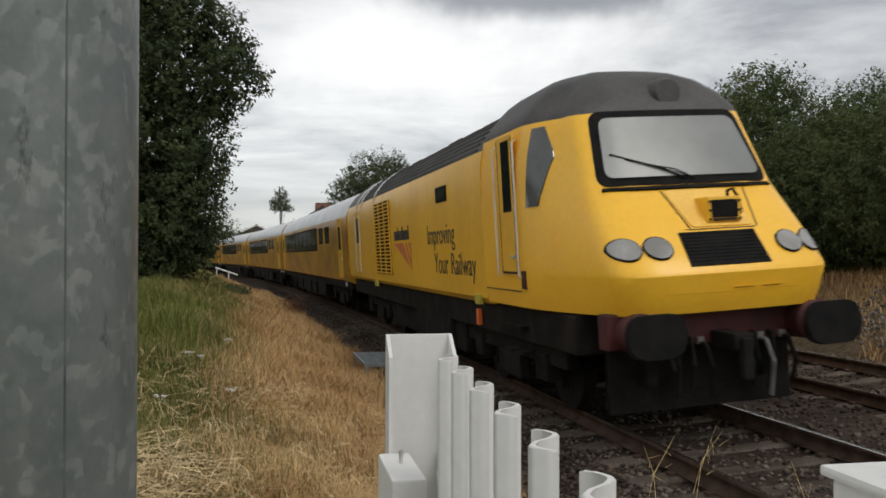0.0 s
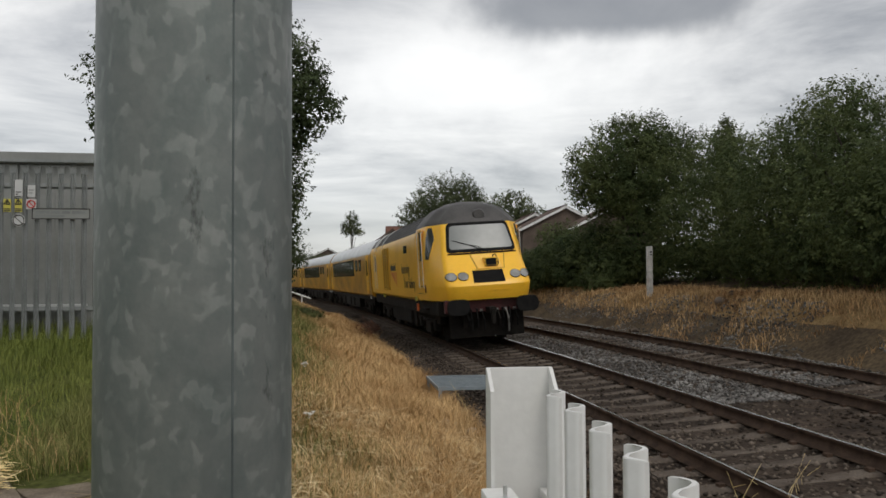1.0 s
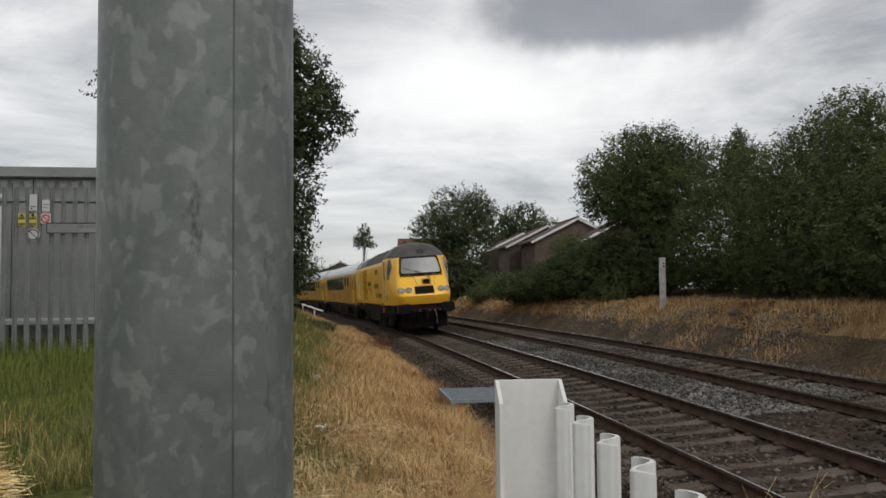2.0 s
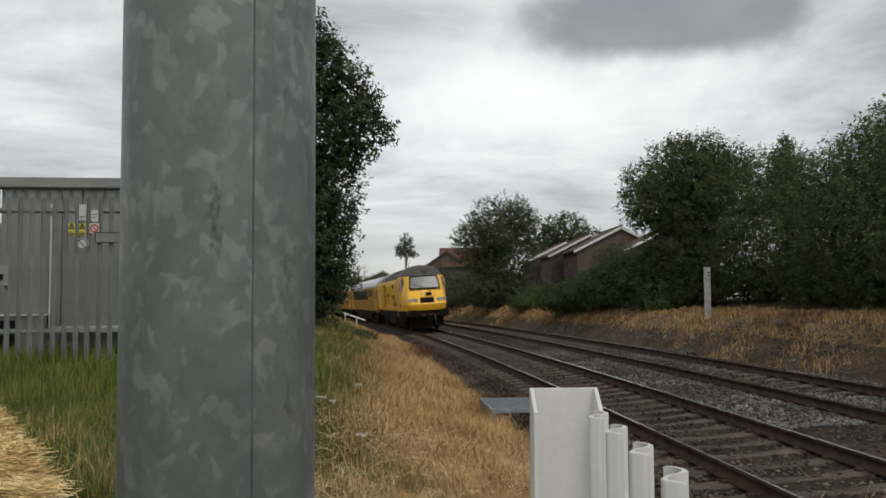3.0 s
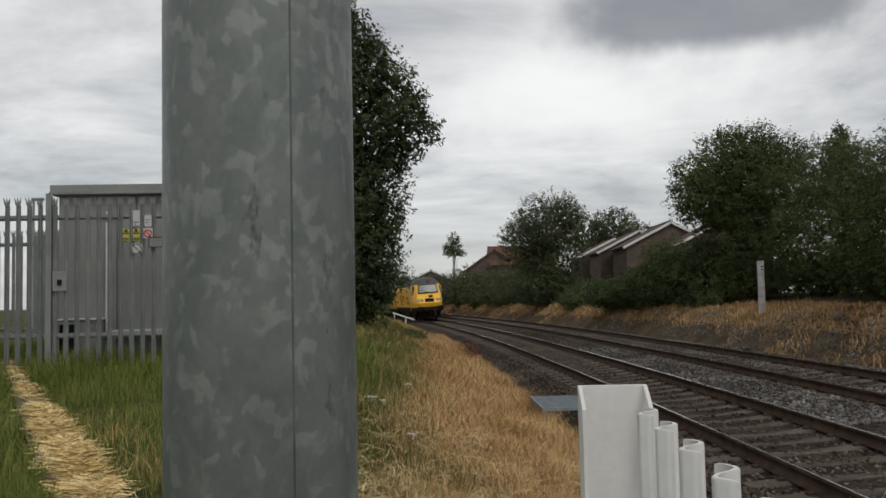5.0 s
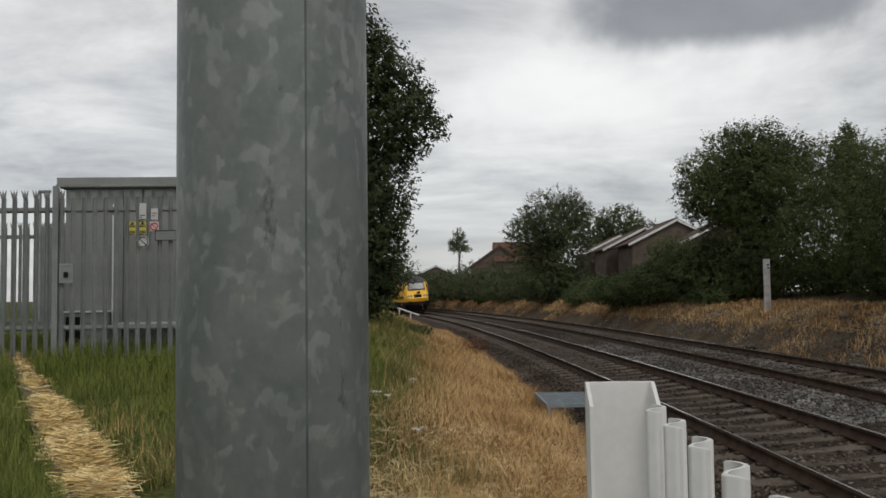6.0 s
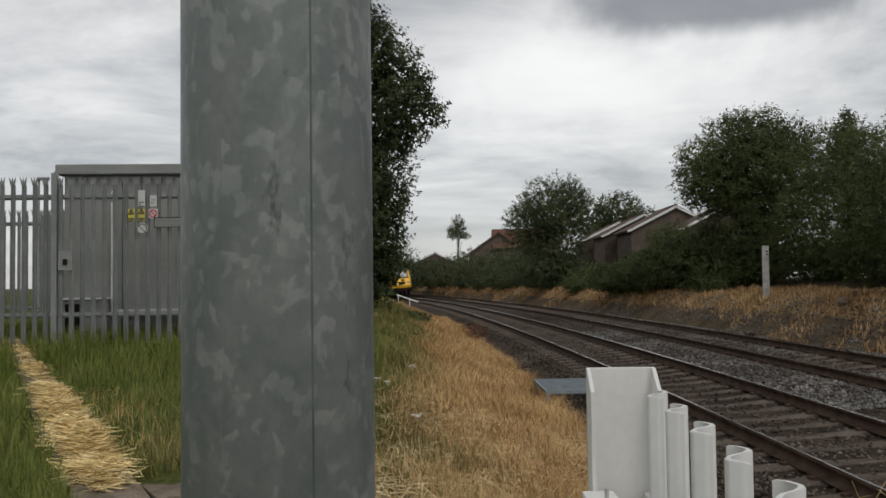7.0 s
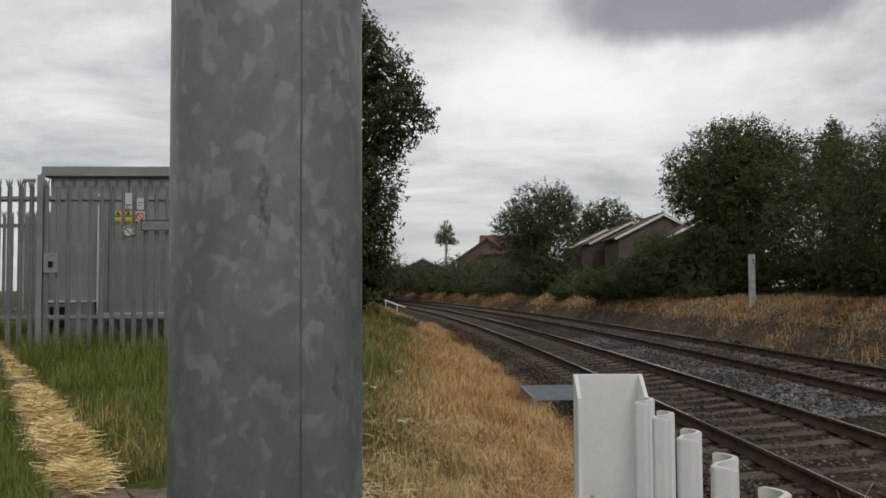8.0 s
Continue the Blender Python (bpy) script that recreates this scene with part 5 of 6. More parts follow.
# ---- along the line ----
def build_lineside():
    # mesh-topped chamber cover on the shoulder
    c = thing("grating_platform", "steel mesh platform over a dark pit beside the track", "platform", at=pose(1.43, 13.9, -0.02, 0, 0, 1.5))
    w, dp = 1.05, 1.65
    for i in range(27):
        x = 0.02 + i * (w - 0.04) / 26
        part("bearing_bar", boxes((x - 0.004, x + 0.004, 0.01, dp - 0.01, -0.032, 0.0)), M["grating"], c)
    for i in range(17):
        y = 0.02 + i * (dp - 0.04) / 16
        part("cross_bar", boxes((0.01, w - 0.01, y - 0.004, y + 0.004, -0.012, 0.003)), M["grating"], c)
    part("frame", boxes((-0.01, w + 0.01, -0.01, 0.008, -0.05, 0.004), (-0.01, w + 0.01, dp - 0.008, dp + 0.01, -0.05, 0.004), (-0.01, 0.008, 0.008, dp - 0.008, -0.05, 0.004), (w - 0.008, w + 0.01, 0.008, dp - 0.008, -0.05, 0.004)), M["grating"], c)
    for x, y in ((0.03, 0.03), (w - 0.03, 0.03), (0.03, dp - 0.03), (w - 0.03, dp - 0.03)):
        part("leg", boxes((x - 0.025, x + 0.025, y - 0.025, y + 0.025, -0.55, -0.051)), M["grating"], c)
    # white handrail far down the verge
    h = thing("handrail", "white tubular handrail descending on the verge", "rail")
    a, b = Vector((-3.41, 50.3, 1.08)), Vector((-2.16, 49.7, 0.66))
    part("bar", tube(bmesh.new(), [a, b], 0.045, 12), M["white_paint"], h)
    for t in (0.06, 0.60):
        q = a.lerp(b, t)
        part("leg", tube(bmesh.new(), [(q.x, q.y, ground_at(q.x, q.y) - 0.05), (q.x, q.y, q.z)], 0.035, 10), M["white_paint"], h)
    # pale marker post on the bank across the tracks
    m = thing("marker_post", "pale weathered concrete marker post on the bank", "post", at=pose(10.75, 30, ground_at(10.75, 30), 0, 0, 12))
    z = 1.21 - ground_at(10.75, 30)
    part("shaft", boxes((-0.088, 0.088, -0.08, 0.08, -0.1, z + 1.66), bevel=0.012), M["concrete_pale"], m)
    part("plate", boxes((-0.07, 0.07, -0.096, -0.082, z + 1.28, z + 1.55), bevel=0.003), M["sign_white"], m)
    part("text_bar", boxes((-0.04, 0.03, -0.101, -0.097, z + 1.43, z + 1.49), (-0.03, 0.045, -0.101, -0.097, z + 1.33, z + 1.38)), M["ink"], m)
    # dry stalks leaning over the track by the fence
    rnd = random.Random(31)
    for i, (x, y, hgt, dx) in enumerate(((2.75, 6.1, 0.62, 0.28), (3.0, 6.4, 0.5, -0.1), (3.1, 6.0, 0.7, 0.22), (3.4, 6.6, 0.5, 0.3), (1.6, 11.2, 0.75, -0.3), (1.8, 11.4, 0.6, 0.2), (2.0, 11.0, 0.6, -0.1), (3.3, 5.0, 0.5, 0.15), (3.6, 5.3, 0.55, -0.1), (2.2, 9.6, 0.5, 0.35))):
        g = ground_at(x, y)
        st = thing("dry_stalk", "thin dead weed stalk standing in the ballast", "weed", "weeds in the ballast")
        part("stem", tube(bmesh.new(), [(x, y, g - 0.03), (x + dx * 0.3, y, g + hgt * 0.55), (x + dx, y + 0.05, g + hgt)], [0.0026, 0.002, 0.001], 5), M["straw"], st)
        for k in range(3):
            t = 0.5 + 0.15 * k
            q = Vector((x + dx * t, y, g + hgt * t * 0.97))
            part("twig", tube(bmesh.new(), [q, q + Vector((rnd.uniform(-0.09, 0.09), rnd.uniform(-0.05, 0.05), rnd.uniform(0.03, 0.10)))], [0.002, 0.001], 4), M["straw"], st)
    bm = bmesh.new()
    bmesh.ops.create_icosphere(bm, subdivisions=2, radius=0.075)
    for v in bm.verts:
        v.co *= 1 + 0.5 * noise.noise(v.co * 30)
        v.co.z *= 0.6
    ob = new("litter", finish("litter", bm, M["white_paint"], 20))
    ls, ln = where(7.16, 11.2)
    ob.matrix_basis = pose(7.16, 11.2, ground_z(ls, ln) + 0.05)
    tagged(ob, "crumpled white litter lying in the ballast", "litter")
    # rubble heaps on the shoulder and the bank
    for x, y, r in ((1.25, 11.6, 0.11), (1.45, 11.9, 0.08), (1.62, 11.5, 0.09), (1.38, 12.2, 0.07), (10.9, 24.4, 0.20), (11.5, 24.9, 0.14), (8.6, 25.4, 0.16), (7.6, 26.5, 0.14), (12.0, 24.2, 0.13)):
        bm = bmesh.new()
        bmesh.ops.create_icosphere(bm, subdivisions=2, radius=r)
        for v in bm.verts:
            v.co *= 1 + 0.35 * noise.noise(v.co * (2.2 / r) + Vector((x, y, 0)))
            v.co.z *= 0.7
        ob = new("boulder", finish("boulder", bm, M["concrete"] if r < 0.12 else M["stone"], 35))
        ob.matrix_basis = pose(x, y, ground_at(x, y) + r * 0.3, 0, 0, rnd.uniform(0, 360))
        tagged(ob, "rough broken stone lying in the dry grass", "stone", "broken stones by the line")


# ---- the train ----
LEN_POWER, LEN_COACH = 17.8, 23.0


def lerp_table(table, z):
    for (a, *u), (b, *v) in zip(table, table[1:]):
        if z <= b:
            t = (z - a) / (b - a)
            t = max(0.0, t)
            return [p + (q - p) * t for p, q in zip(u, v)]
    return list(table[-1][1:])


# height: nose face set back, half width of the nose face, half width of the body
CAB = [(1.22, 0.12, 1.06, 1.33), (1.36, 0.06, 1.09, 1.355), (1.58, 0.0, 1.12, 1.37), (1.62, 0.015, 1.125, 1.37), (2.00, 0.33, 1.11, 1.37), (2.46, 0.76, 1.08, 1.37), (2.90, 1.00, 1.04, 1.35),
       (3.26, 1.20, 1.01, 1.29), (3.36, 1.25, 0.98, 1.24), (3.52, 1.38, 0.86, 1.10), (3.68, 1.58, 0.70, 0.94), (3.80, 1.85, 0.54, 0.76), (3.88, 2.15, 0.38, 0.56), (3.94, 2.6, 0.18, 0.30), (3.96, 2.9, 0.02, 0.05)]
CAB_BACK = 3.6


def cab_plan(z):
    yf, wf, hw = lerp_table(CAB, z)
    k = min(1.0, wf / 0.9)
    pts = [(0, yf), (0.30 * wf, yf + 0.004 * k), (0.60 * wf, yf + 0.02 * k), (0.80 * wf, yf + 0.055 * k), (0.92 * wf, yf + 0.12 * k), (0.985 * wf, yf + 0.22 * k), (wf + 0.015, yf + 0.36 * k)]
    y1 = max(2.1, yf + 0.5)
    a = pts[-1]
    for t in (0.25, 0.5, 0.75, 1.0):
        e = 1 - (1 - t) ** 1.6
        pts.append((a[0] + (hw - a[0]) * e, a[1] + (y1 - a[1]) * t))
    pts.append((hw, max(CAB_BACK, y1 + 0.1)))
    return pts


def nose_point(x, z, out=0.0):
    """A place on the sloping nose face, or out in front of it."""
    pts = cab_plan(z)
    ax = abs(x)
    for (xa, ya), (xb, yb) in zip(pts, pts[1:]):
        if ax <= xb:
            y = ya + (yb - ya) * (ax - xa) / max(1e-6, xb - xa)
            break
    else:
        y = pts[-1][1]
    return Vector((x, y - out * 0.87, z + out * 0.5))


def side_x(y, z):
    """Half width of the cab side at y."""
    pts = cab_plan(z)
    for (xa, ya), (xb, yb) in zip(pts[5:], pts[6:]):
        if y <= yb:
            return xa + (xb - xa) * (y - ya) / max(1e-6, yb - ya)
    return pts[-1][0]


def on_nose(outline, out, thick=0.02, steps=1):
    """A plate of the given outline (x, z) laid on the nose; subdivided so that it follows the bow."""
    bm = bmesh.new()
    pts = []
    n = len(outline)
    for i in range(n):
        (xa, za), (xb, zb) = outline[i], outline[(i + 1) % n]
        for k in range(steps):
            pts.append((xa + (xb - xa) * k / steps, za + (zb - za) * k / steps))
    A = [bm.verts.new(nose_point(x, z, out)) for x, z in pts]
    B = [bm.verts.new(nose_point(x, z, out - thick)) for x, z in pts]
    m = len(A)
    for i in range(m):
        bm.faces.new((A[i], A[(i + 1) % m], B[(i + 1) % m], B[i]))
    bm.faces.new(A)
    bm.faces.new(B[::-1])
    bmesh.ops.triangulate(bm, faces=[f for f in bm.faces if len(f.verts) > 4])
    return bm


def nose_pane(z0, z1, half0, half1, r, out):
    """A bowed pane on the nose with rounded corners, laid in a fine net."""
    bm = bmesh.new()
    prev = None
    n = 16
    steps = [0, 0.01, 0.03, 0.06, 0.1] + [0.15 + 0.07 * i for i in range(11)] + [0.9, 0.94, 0.97, 0.99, 1.0]
    for t in steps:
        z = z0 + (z1 - z0) * t
        half = half0 + (half1 - half0) * t
        e = min(z - z0, z1 - z)
        if e < r:
            half -= r - math.sqrt(max(0.0, r * r - (r - e) ** 2))
        row = [bm.verts.new(nose_point(half * (2 * k / n - 1), z, out)) for k in range(n + 1)]
        if prev:
            for k in range(n):
                bm.faces.new((prev[k], prev[k + 1], row[k + 1], row[k]))
        prev = row
    return bm


def rounded(pts, r, k=4):
    """An outline with its corners rounded."""
    out = []
    n = len(pts)
    for i in range(n):
        p, a, b = Vector(pts[i]), Vector(pts[i - 1]), Vector(pts[(i + 1) % n])
        u, v = (a - p).normalized() * r, (b - p).normalized() * r
        for j in range(k + 1):
            t = j / k
            out.append(tuple(p + u * (1 - t) ** 2 + v * t ** 2))
    return out


def cab_shell():
    zs = [1.22, 1.28, 1.36, 1.47, 1.58, 1.62, 1.8, 2.0, 2.2, 2.46, 2.7, 2.9, 3.1, 3.26, 3.31, 3.36, 3.44, 3.52, 3.6, 3.68, 3.74, 3.80, 3.84, 3.88, 3.91, 3.94, 3.96]
    bm = bmesh.new()
    rings = []
    for z in zs:
        half = cab_plan(z)
        pts = [(-x, y) for x, y in half[::-1]] + half[1:]
        rings.append([bm.verts.new((x, y, z)) for x, y in pts])
    for (z, r), q in zip(zip(zs, rings), rings[1:]):
        for i in range(len(r) - 1):
            f = bm.faces.new((r[i], r[i + 1], q[i + 1], q[i]))
            ym = (r[i].co.y + r[i + 1].co.y) / 2
            f.material_index = 1 if z >= 3.255 else 0
    bm.faces.new(rings[0])
    bmesh.ops.triangulate(bm, faces=[f for f in bm.faces if len(f.verts) > 4])
    return bm


def body_loft(sec, y0, y1, roof_from):
    """A long body of constant section: half outline (x, z) from the sill up to the ridge."""
    full = [(-x, z) for x, z in sec] + [(x, z) for x, z in sec[::-1]][1:]
    bm = bmesh.new()
    ys = [y0 + (y1 - y0) * i / 8 for i in range(9)]
    rings = [[bm.verts.new((x, y, z)) for x, z in full] for y in ys]
    for r, q in zip(rings, rings[1:]):
        for i in range(len(full) - 1):
            f = bm.faces.new((r[i], r[i + 1], q[i + 1], q[i]))
            f.material_index = 1 if min(r[i].co.z, r[i + 1].co.z) >= roof_from - 0.001 else 0
    for r in (rings[0], rings[-1]):
        bm.faces.new(r)
    return bm


def bogie(parent, yc, wheel_r=0.51, base=1.3):
    frame = part("bogie_frame", boxes((-1.10, -0.95, yc - base - 0.75, yc + base + 0.75, 0.55, 0.78), (0.95, 1.10, yc - base - 0.75, yc + base + 0.75, 0.55, 0.78), (-1.0, 1.0, yc - 0.25, yc + 0.25, 0.50, 0.85),
                                      (-1.12, -0.98, yc - 0.45, yc + 0.45, 0.25, 0.56), (0.98, 1.12, yc - 0.45, yc + 0.45, 0.25, 0.56), bevel=0.03), M["underframe"], parent)
    for y in (yc - base, yc + base):
        for x in (-1.05, 1.05):
            part("axle_box", boxes((x - 0.10, x + 0.10, y - 0.19, y + 0.19, 0.36, 0.68), bevel=0.03), M["underframe"], frame)
            bm = bmesh.new()
            tube(bm, [(x, y + 0.3 + 0.02, 0.52 + 0.02 * i) for i in range(12)], [0.065 if i % 2 else 0.05 for i in range(12)], 10)
            part("spring", bm, M["underframe"], frame)
    wheels = []
    for y in (yc - base, yc + base):
        bm = bmesh.new()
        tube(bm, [(-0.85, 0, 0), (0.85, 0, 0)], 0.085, 14)
        for sx in (-1, 1):
            tube(bm, [(sx * 0.685, 0, 0), (sx * 0.715, 0, 0), (sx * 0.720, 0, 0), (sx * 0.82, 0, 0)], [wheel_r + 0.028, wheel_r + 0.028, wheel_r, wheel_r - 0.004], 36)
            for k in range(6):
                a = k * math.pi / 3
                tube(bm, [(sx * 0.82, 0.3 * math.cos(a), 0.3 * math.sin(a)), (sx * 0.835, 0.3 * math.cos(a), 0.3 * math.sin(a))], 0.04, 8)
        w = part("wheelset", bm, M["underframe"], parent, smooth=40)
        w.matrix_basis = pose(0, y, wheel_r)
        wheels.append(w)
    return wheels


def lettering(text, size, mat, parent, m, name="lettering"):
    cu = bpy.data.curves.new(name, "FONT")
    cu.body, cu.size, cu.extrude = text, size, 0.002
    ob = new(name, cu)
    dg = bpy.context.evaluated_depsgraph_get()
    me = bpy.data.meshes.new_from_object(ob.evaluated_get(dg))
    bpy.data.objects.remove(ob)
    me.materials.clear()
    me.materials.append(mat)
    out = new(name, me)
    out.parent = parent
    out.matrix_basis = m
    return out


def ladder_rail(y, z0, z1, x=-1.405):
    bm = bmesh.new()
    tube(bm, [(x + 0.05, y, z0), (x, y, z0 + 0.03), (x, y, z1 - 0.03), (x + 0.05, y, z1)], 0.012, 8)
    return bm


def build_power_car():
    car = thing("power_car", "bright yellow diesel power car with a sloping wedge nose", "locomotive", "the yellow train")
    cab = part("cab", cab_shell(), [M["yellow"], M["roof_grey"]], car, "yellow wedge cab under a sooty grey dome", smooth=32)
    # windscreen: black surround, glass with a painted grey sky reflection, sill ledge, wipers
    sur = part("screen_surround", on_nose(rounded([(-0.95, 2.455), (0.95, 2.455), (0.84, 3.27), (-0.84, 3.27)], 0.13), 0.012, 0.03, 3), M["black"], cab, "black rubber screen surround")
    part("windscreen", nose_pane(2.535, 3.185, 0.865, 0.765, 0.09, 0.024), M["screen"], sur, "windscreen with reflected sky painted in as grey", smooth=60)
    part("sill", on_nose([(-0.93, 2.405), (0.93, 2.405), (0.92, 2.435), (-0.92, 2.435)], 0.03, 0.05, 6), M["black"], cab)
    for x0, x1, z1 in ((0.06, -0.30, 2.64), (-0.02, -0.62, 2.72)):
        bm = bmesh.new()
        tube(bm, [nose_point(x0, 2.50, 0.03), nose_point((x0 + x1) / 2, (2.50 + z1) / 2 + 0.02, 0.045), nose_point(x1, z1, 0.03)], [0.010, 0.008, 0.006], 6)
        part("wiper", bm, M["black"], sur)
    bm = bmesh.new()
    tube(bm, [nose_point(-0.76, 2.78, 0.035), nose_point(-0.22, 2.60, 0.035)], 0.009, 6)
    part("wiper", bm, M["black"], sur)
    # headlamps
    def lamp(x, z, a, b):
        ring = [(x + a * math.cos(q * math.pi / 12), z + b * math.sin(q * math.pi / 12)) for q in range(24)]
        inner = [(x + (a - 0.010) * math.cos(q * math.pi / 12), z + (b - 0.010) * math.sin(q * math.pi / 12)) for q in range(24)]
        hl = part("headlamp", on_nose(ring, 0.020, 0.04), M["black"], cab)
        part("lens", on_nose(inner, 0.026, 0.012), M["lens"], hl, "pale clear lamp lens")
    for x in (-0.965, -0.665, 0.715, 0.985):
        lamp(x, 1.83, 0.142, 0.108)
    # nose grille and the access panel with its camera box
    gr = part("nose_grille", on_nose([(-0.42, 1.65), (0.41, 1.65), (0.40, 1.965), (-0.40, 1.965)], 0.010, 0.03, 3), M["black"], cab, "black louvred nose grille")
    for i in range(9):
        z = 1.69 + i * 0.031
        part("slat", on_nose([(-0.385, z), (0.385, z), (0.385, z + 0.012), (-0.385, z + 0.012)], 0.018, 0.012), M["black"], gr)
    hatch = part("hatch_outline", on_nose([(-0.25, 1.985), (0.44, 1.985), (0.44, 1.995), (-0.32, 1.995)], 0.006, 0.01), M["ink"], cab)
    for x in (-0.26, 0.46):
        part("hatch_edge", on_nose([(x, 2.0), (x + 0.012, 2.0), (x + 0.012 - 0.10 * (1 if x < 0 else -1), 2.39), (x - 0.10 * (1 if x < 0 else -1), 2.39)], 0.006, 0.01, 2), M["ink"], hatch)
    part("hatch_panel", on_nose(rounded([(-0.23, 2.01), (0.43, 2.01), (0.36, 2.39), (-0.33, 2.39)], 0.05), 0.012, 0.02, 2), M["yellow_pale"], cab)
    y0 = nose_point(0.10, 2.16, 0).y
    cb = part("camera_box", boxes((-0.05, 0.31, y0 - 0.14, y0 + 0.25, 2.05, 2.30), bevel=0.02), M["yellow_dirty"], cab, "grimy camera box on the nose")
    part("camera_window", boxes((-0.010, 0.265, y0 - 0.152, y0 - 0.141, 2.095, 2.265)), M["black"], cb)
    for x in (-0.03, 0.288):
        for z in (2.08, 2.165, 2.25):
            part("bolt", boxes((x - 0.011, x + 0.011, y0 - 0.155, y0 - 0.141, z - 0.012, z + 0.012), bevel=0.003), M["rail"], cb)
    part("stain_plate", boxes((0.0, 0.26, y0 - 0.146, y0 - 0.141, 2.062, 2.088)), M["rail"], cb)
    part("hose", tube(bmesh.new(), [(0.18, y0 - 0.12, 2.29), (0.19, y0 - 0.10, 2.35), (0.25, y0 - 0.10, 2.37), (0.30, y0 - 0.12, 2.27), (0.33, y0 - 0.10, 2.14), (0.30, y0 - 0.06, 2.08)], 0.016, 8), M["black"], cb)
    # crease under the lamps and the lower skirt joint
    part("skirt_joint", on_nose([(-1.0, 1.40), (1.0, 1.40), (1.0, 1.408), (-1.0, 1.408)], 0.004, 0.01, 6), M["yellow_dirty"], cab)
    for x in (0.0, 0.30):
        part("handle", on_nose([(x, 1.43), (x + 0.20, 1.43), (x + 0.20, 1.442), (x, 1.442)], 0.02, 0.02), M["yellow_dirty"], cab)
    # horn dome on the roof
    bm = bmesh.new()
    tube(bm, [(0.10, 1.60, 3.46), (0.10, 1.32, 3.47), (0.10, 1.26, 3.47), (0.10, 1.262, 3.47), (0.10, 1.36, 3.47)], [0.19, 0.17, 0.14, 0.10, 0.09], 20)
    part("horn_cover", bm, M["roof_grey"], cab, smooth=40)
    # cab side: quarter light, door, handrails, both sides
    for sx in (-1, 1):
        bm = bmesh.new()
        prev = None
        for i in range(13):
            z = 2.34 + 0.86 * i / 12
            ya = 1.63 - 0.20 * (1 - (z - 2.86) / 0.34 if z > 2.86 else (z - 2.34) / 0.52) + 0.08 * (z - 2.34)
            yb = 1.88 - 0.02 * (z - 2.34)
            row = [bm.verts.new((sx * (side_x(ya + (yb - ya) * k / 4, z) + o), ya + (yb - ya) * k / 4, z)) for o in (0.012, -0.02) for k in range(5)]
            if prev:
                for k in range(4):
                    bm.faces.new((prev[k], prev[k + 1], row[k + 1], row[k]))
                bm.faces.new((prev[0], row[0], row[5], prev[5]))
                bm.faces.new((prev[4], prev[9], row[9], row[4]))
            prev = row
        part("quarter_light", bm, M["quarter_glass"], cab, "grey pointed side window")
        x0, x1 = (-1.385, -1.366) if sx < 0 else (1.366, 1.385)
        dr = part("cab_door", boxes((x0, x1, 2.17, 2.79, 1.58, 3.20), bevel=0.006), M["yellow_dirty"], car)
        part("door_window", boxes((x0 - 0.006 if sx < 0 else x1 + 0.001, x0 - 0.001 if sx < 0 else x1 + 0.006, 2.29, 2.59, 2.32, 3.14)), M["glass_dark"], dr)
        part("door_handle", boxes((x0 - 0.03 if sx < 0 else x1, x0 if sx < 0 else x1 + 0.03, 2.23, 2.35, 1.78, 1.82), bevel=0.005), M["steel"], dr)
        part("door_seal", boxes((x0 - 0.003 if sx < 0 else x1, x0 if sx < 0 else x1 + 0.003, 2.20, 2.215, 1.62, 3.16), (x0 - 0.003 if sx < 0 else x1, x0 if sx < 0 else x1 + 0.003, 2.745, 2.76, 1.62, 3.16), (x0 - 0.003 if sx < 0 else x1, x0 if sx < 0 else x1 + 0.003, 2.215, 2.745, 1.60, 1.63)), M["rail"], dr)
        for y in (2.09, 2.86):
            part("grab_rail", ladder_rail(y, 1.56, 3.12, sx * 1.41), M["white_paint"], car, "white vertical grab rail")
    part("sill_line", boxes((-1.373, -1.368, 2.15, 3.55, 1.40, 1.412)), M["ink"], car)
    # engine-room body
    sec = [(1.28, 1.18), (1.35, 1.26), (1.37, 1.52), (1.37, 2.70), (1.355, 3.00), (1.31, 3.17), (1.25, 3.27), (1.08, 3.48), (0.86, 3.64), (0.55, 3.76), (0.0, 3.83)]
    part("body", body_loft(sec, CAB_BACK - 0.02, LEN_POWER - 0.25, 3.17), [M["yellow_dirty"], M["roof_grey"]], car, "grimy yellow side under a sooty ribbed roof", smooth=30)
    for z, x in ((3.20, 1.29), (3.28, 1.243), (3.36, 1.177), (3.44, 1.112), (3.52, 1.025), (3.60, 0.915), (3.67, 0.785), (3.73, 0.625)):
        for sx in (-1, 1):
            part("roof_rib", boxes((min(sx * (x + 0.015), sx * (x - 0.05)), max(sx * (x + 0.015), sx * (x - 0.05)), 3.9, 14.6, z - 0.012, z + 0.022)), M["roof_grey"], car)
    for i in range(9):
        y = 4.2 + i * 1.15
        part("roof_hatch", boxes((-0.50, 0.50, y, y + 0.95, 3.74, 3.845 if i % 3 else 3.86), bevel=0.02), M["roof_grey"], car)
    for y in (12.6, 14.7, 15.5):
        arc = [(x * 1.012, y, z + 0.012) for x, z in sec[4:]]
        part("roof_band", tube(bmesh.new(), [(-a, b, c) for a, b, c in arc] + arc[::-1][1:], 0.022, 6), M["steel"], car)
    part("side_window", boxes((-1.385, -1.366, 5.45, 6.15, 2.64, 2.88), bevel=0.008), M["black"], car, "small square engine-room window")
    part("window_pane", boxes((-1.390, -1.386, 5.51, 6.09, 2.68, 2.84)), M["glass_dark"], car)
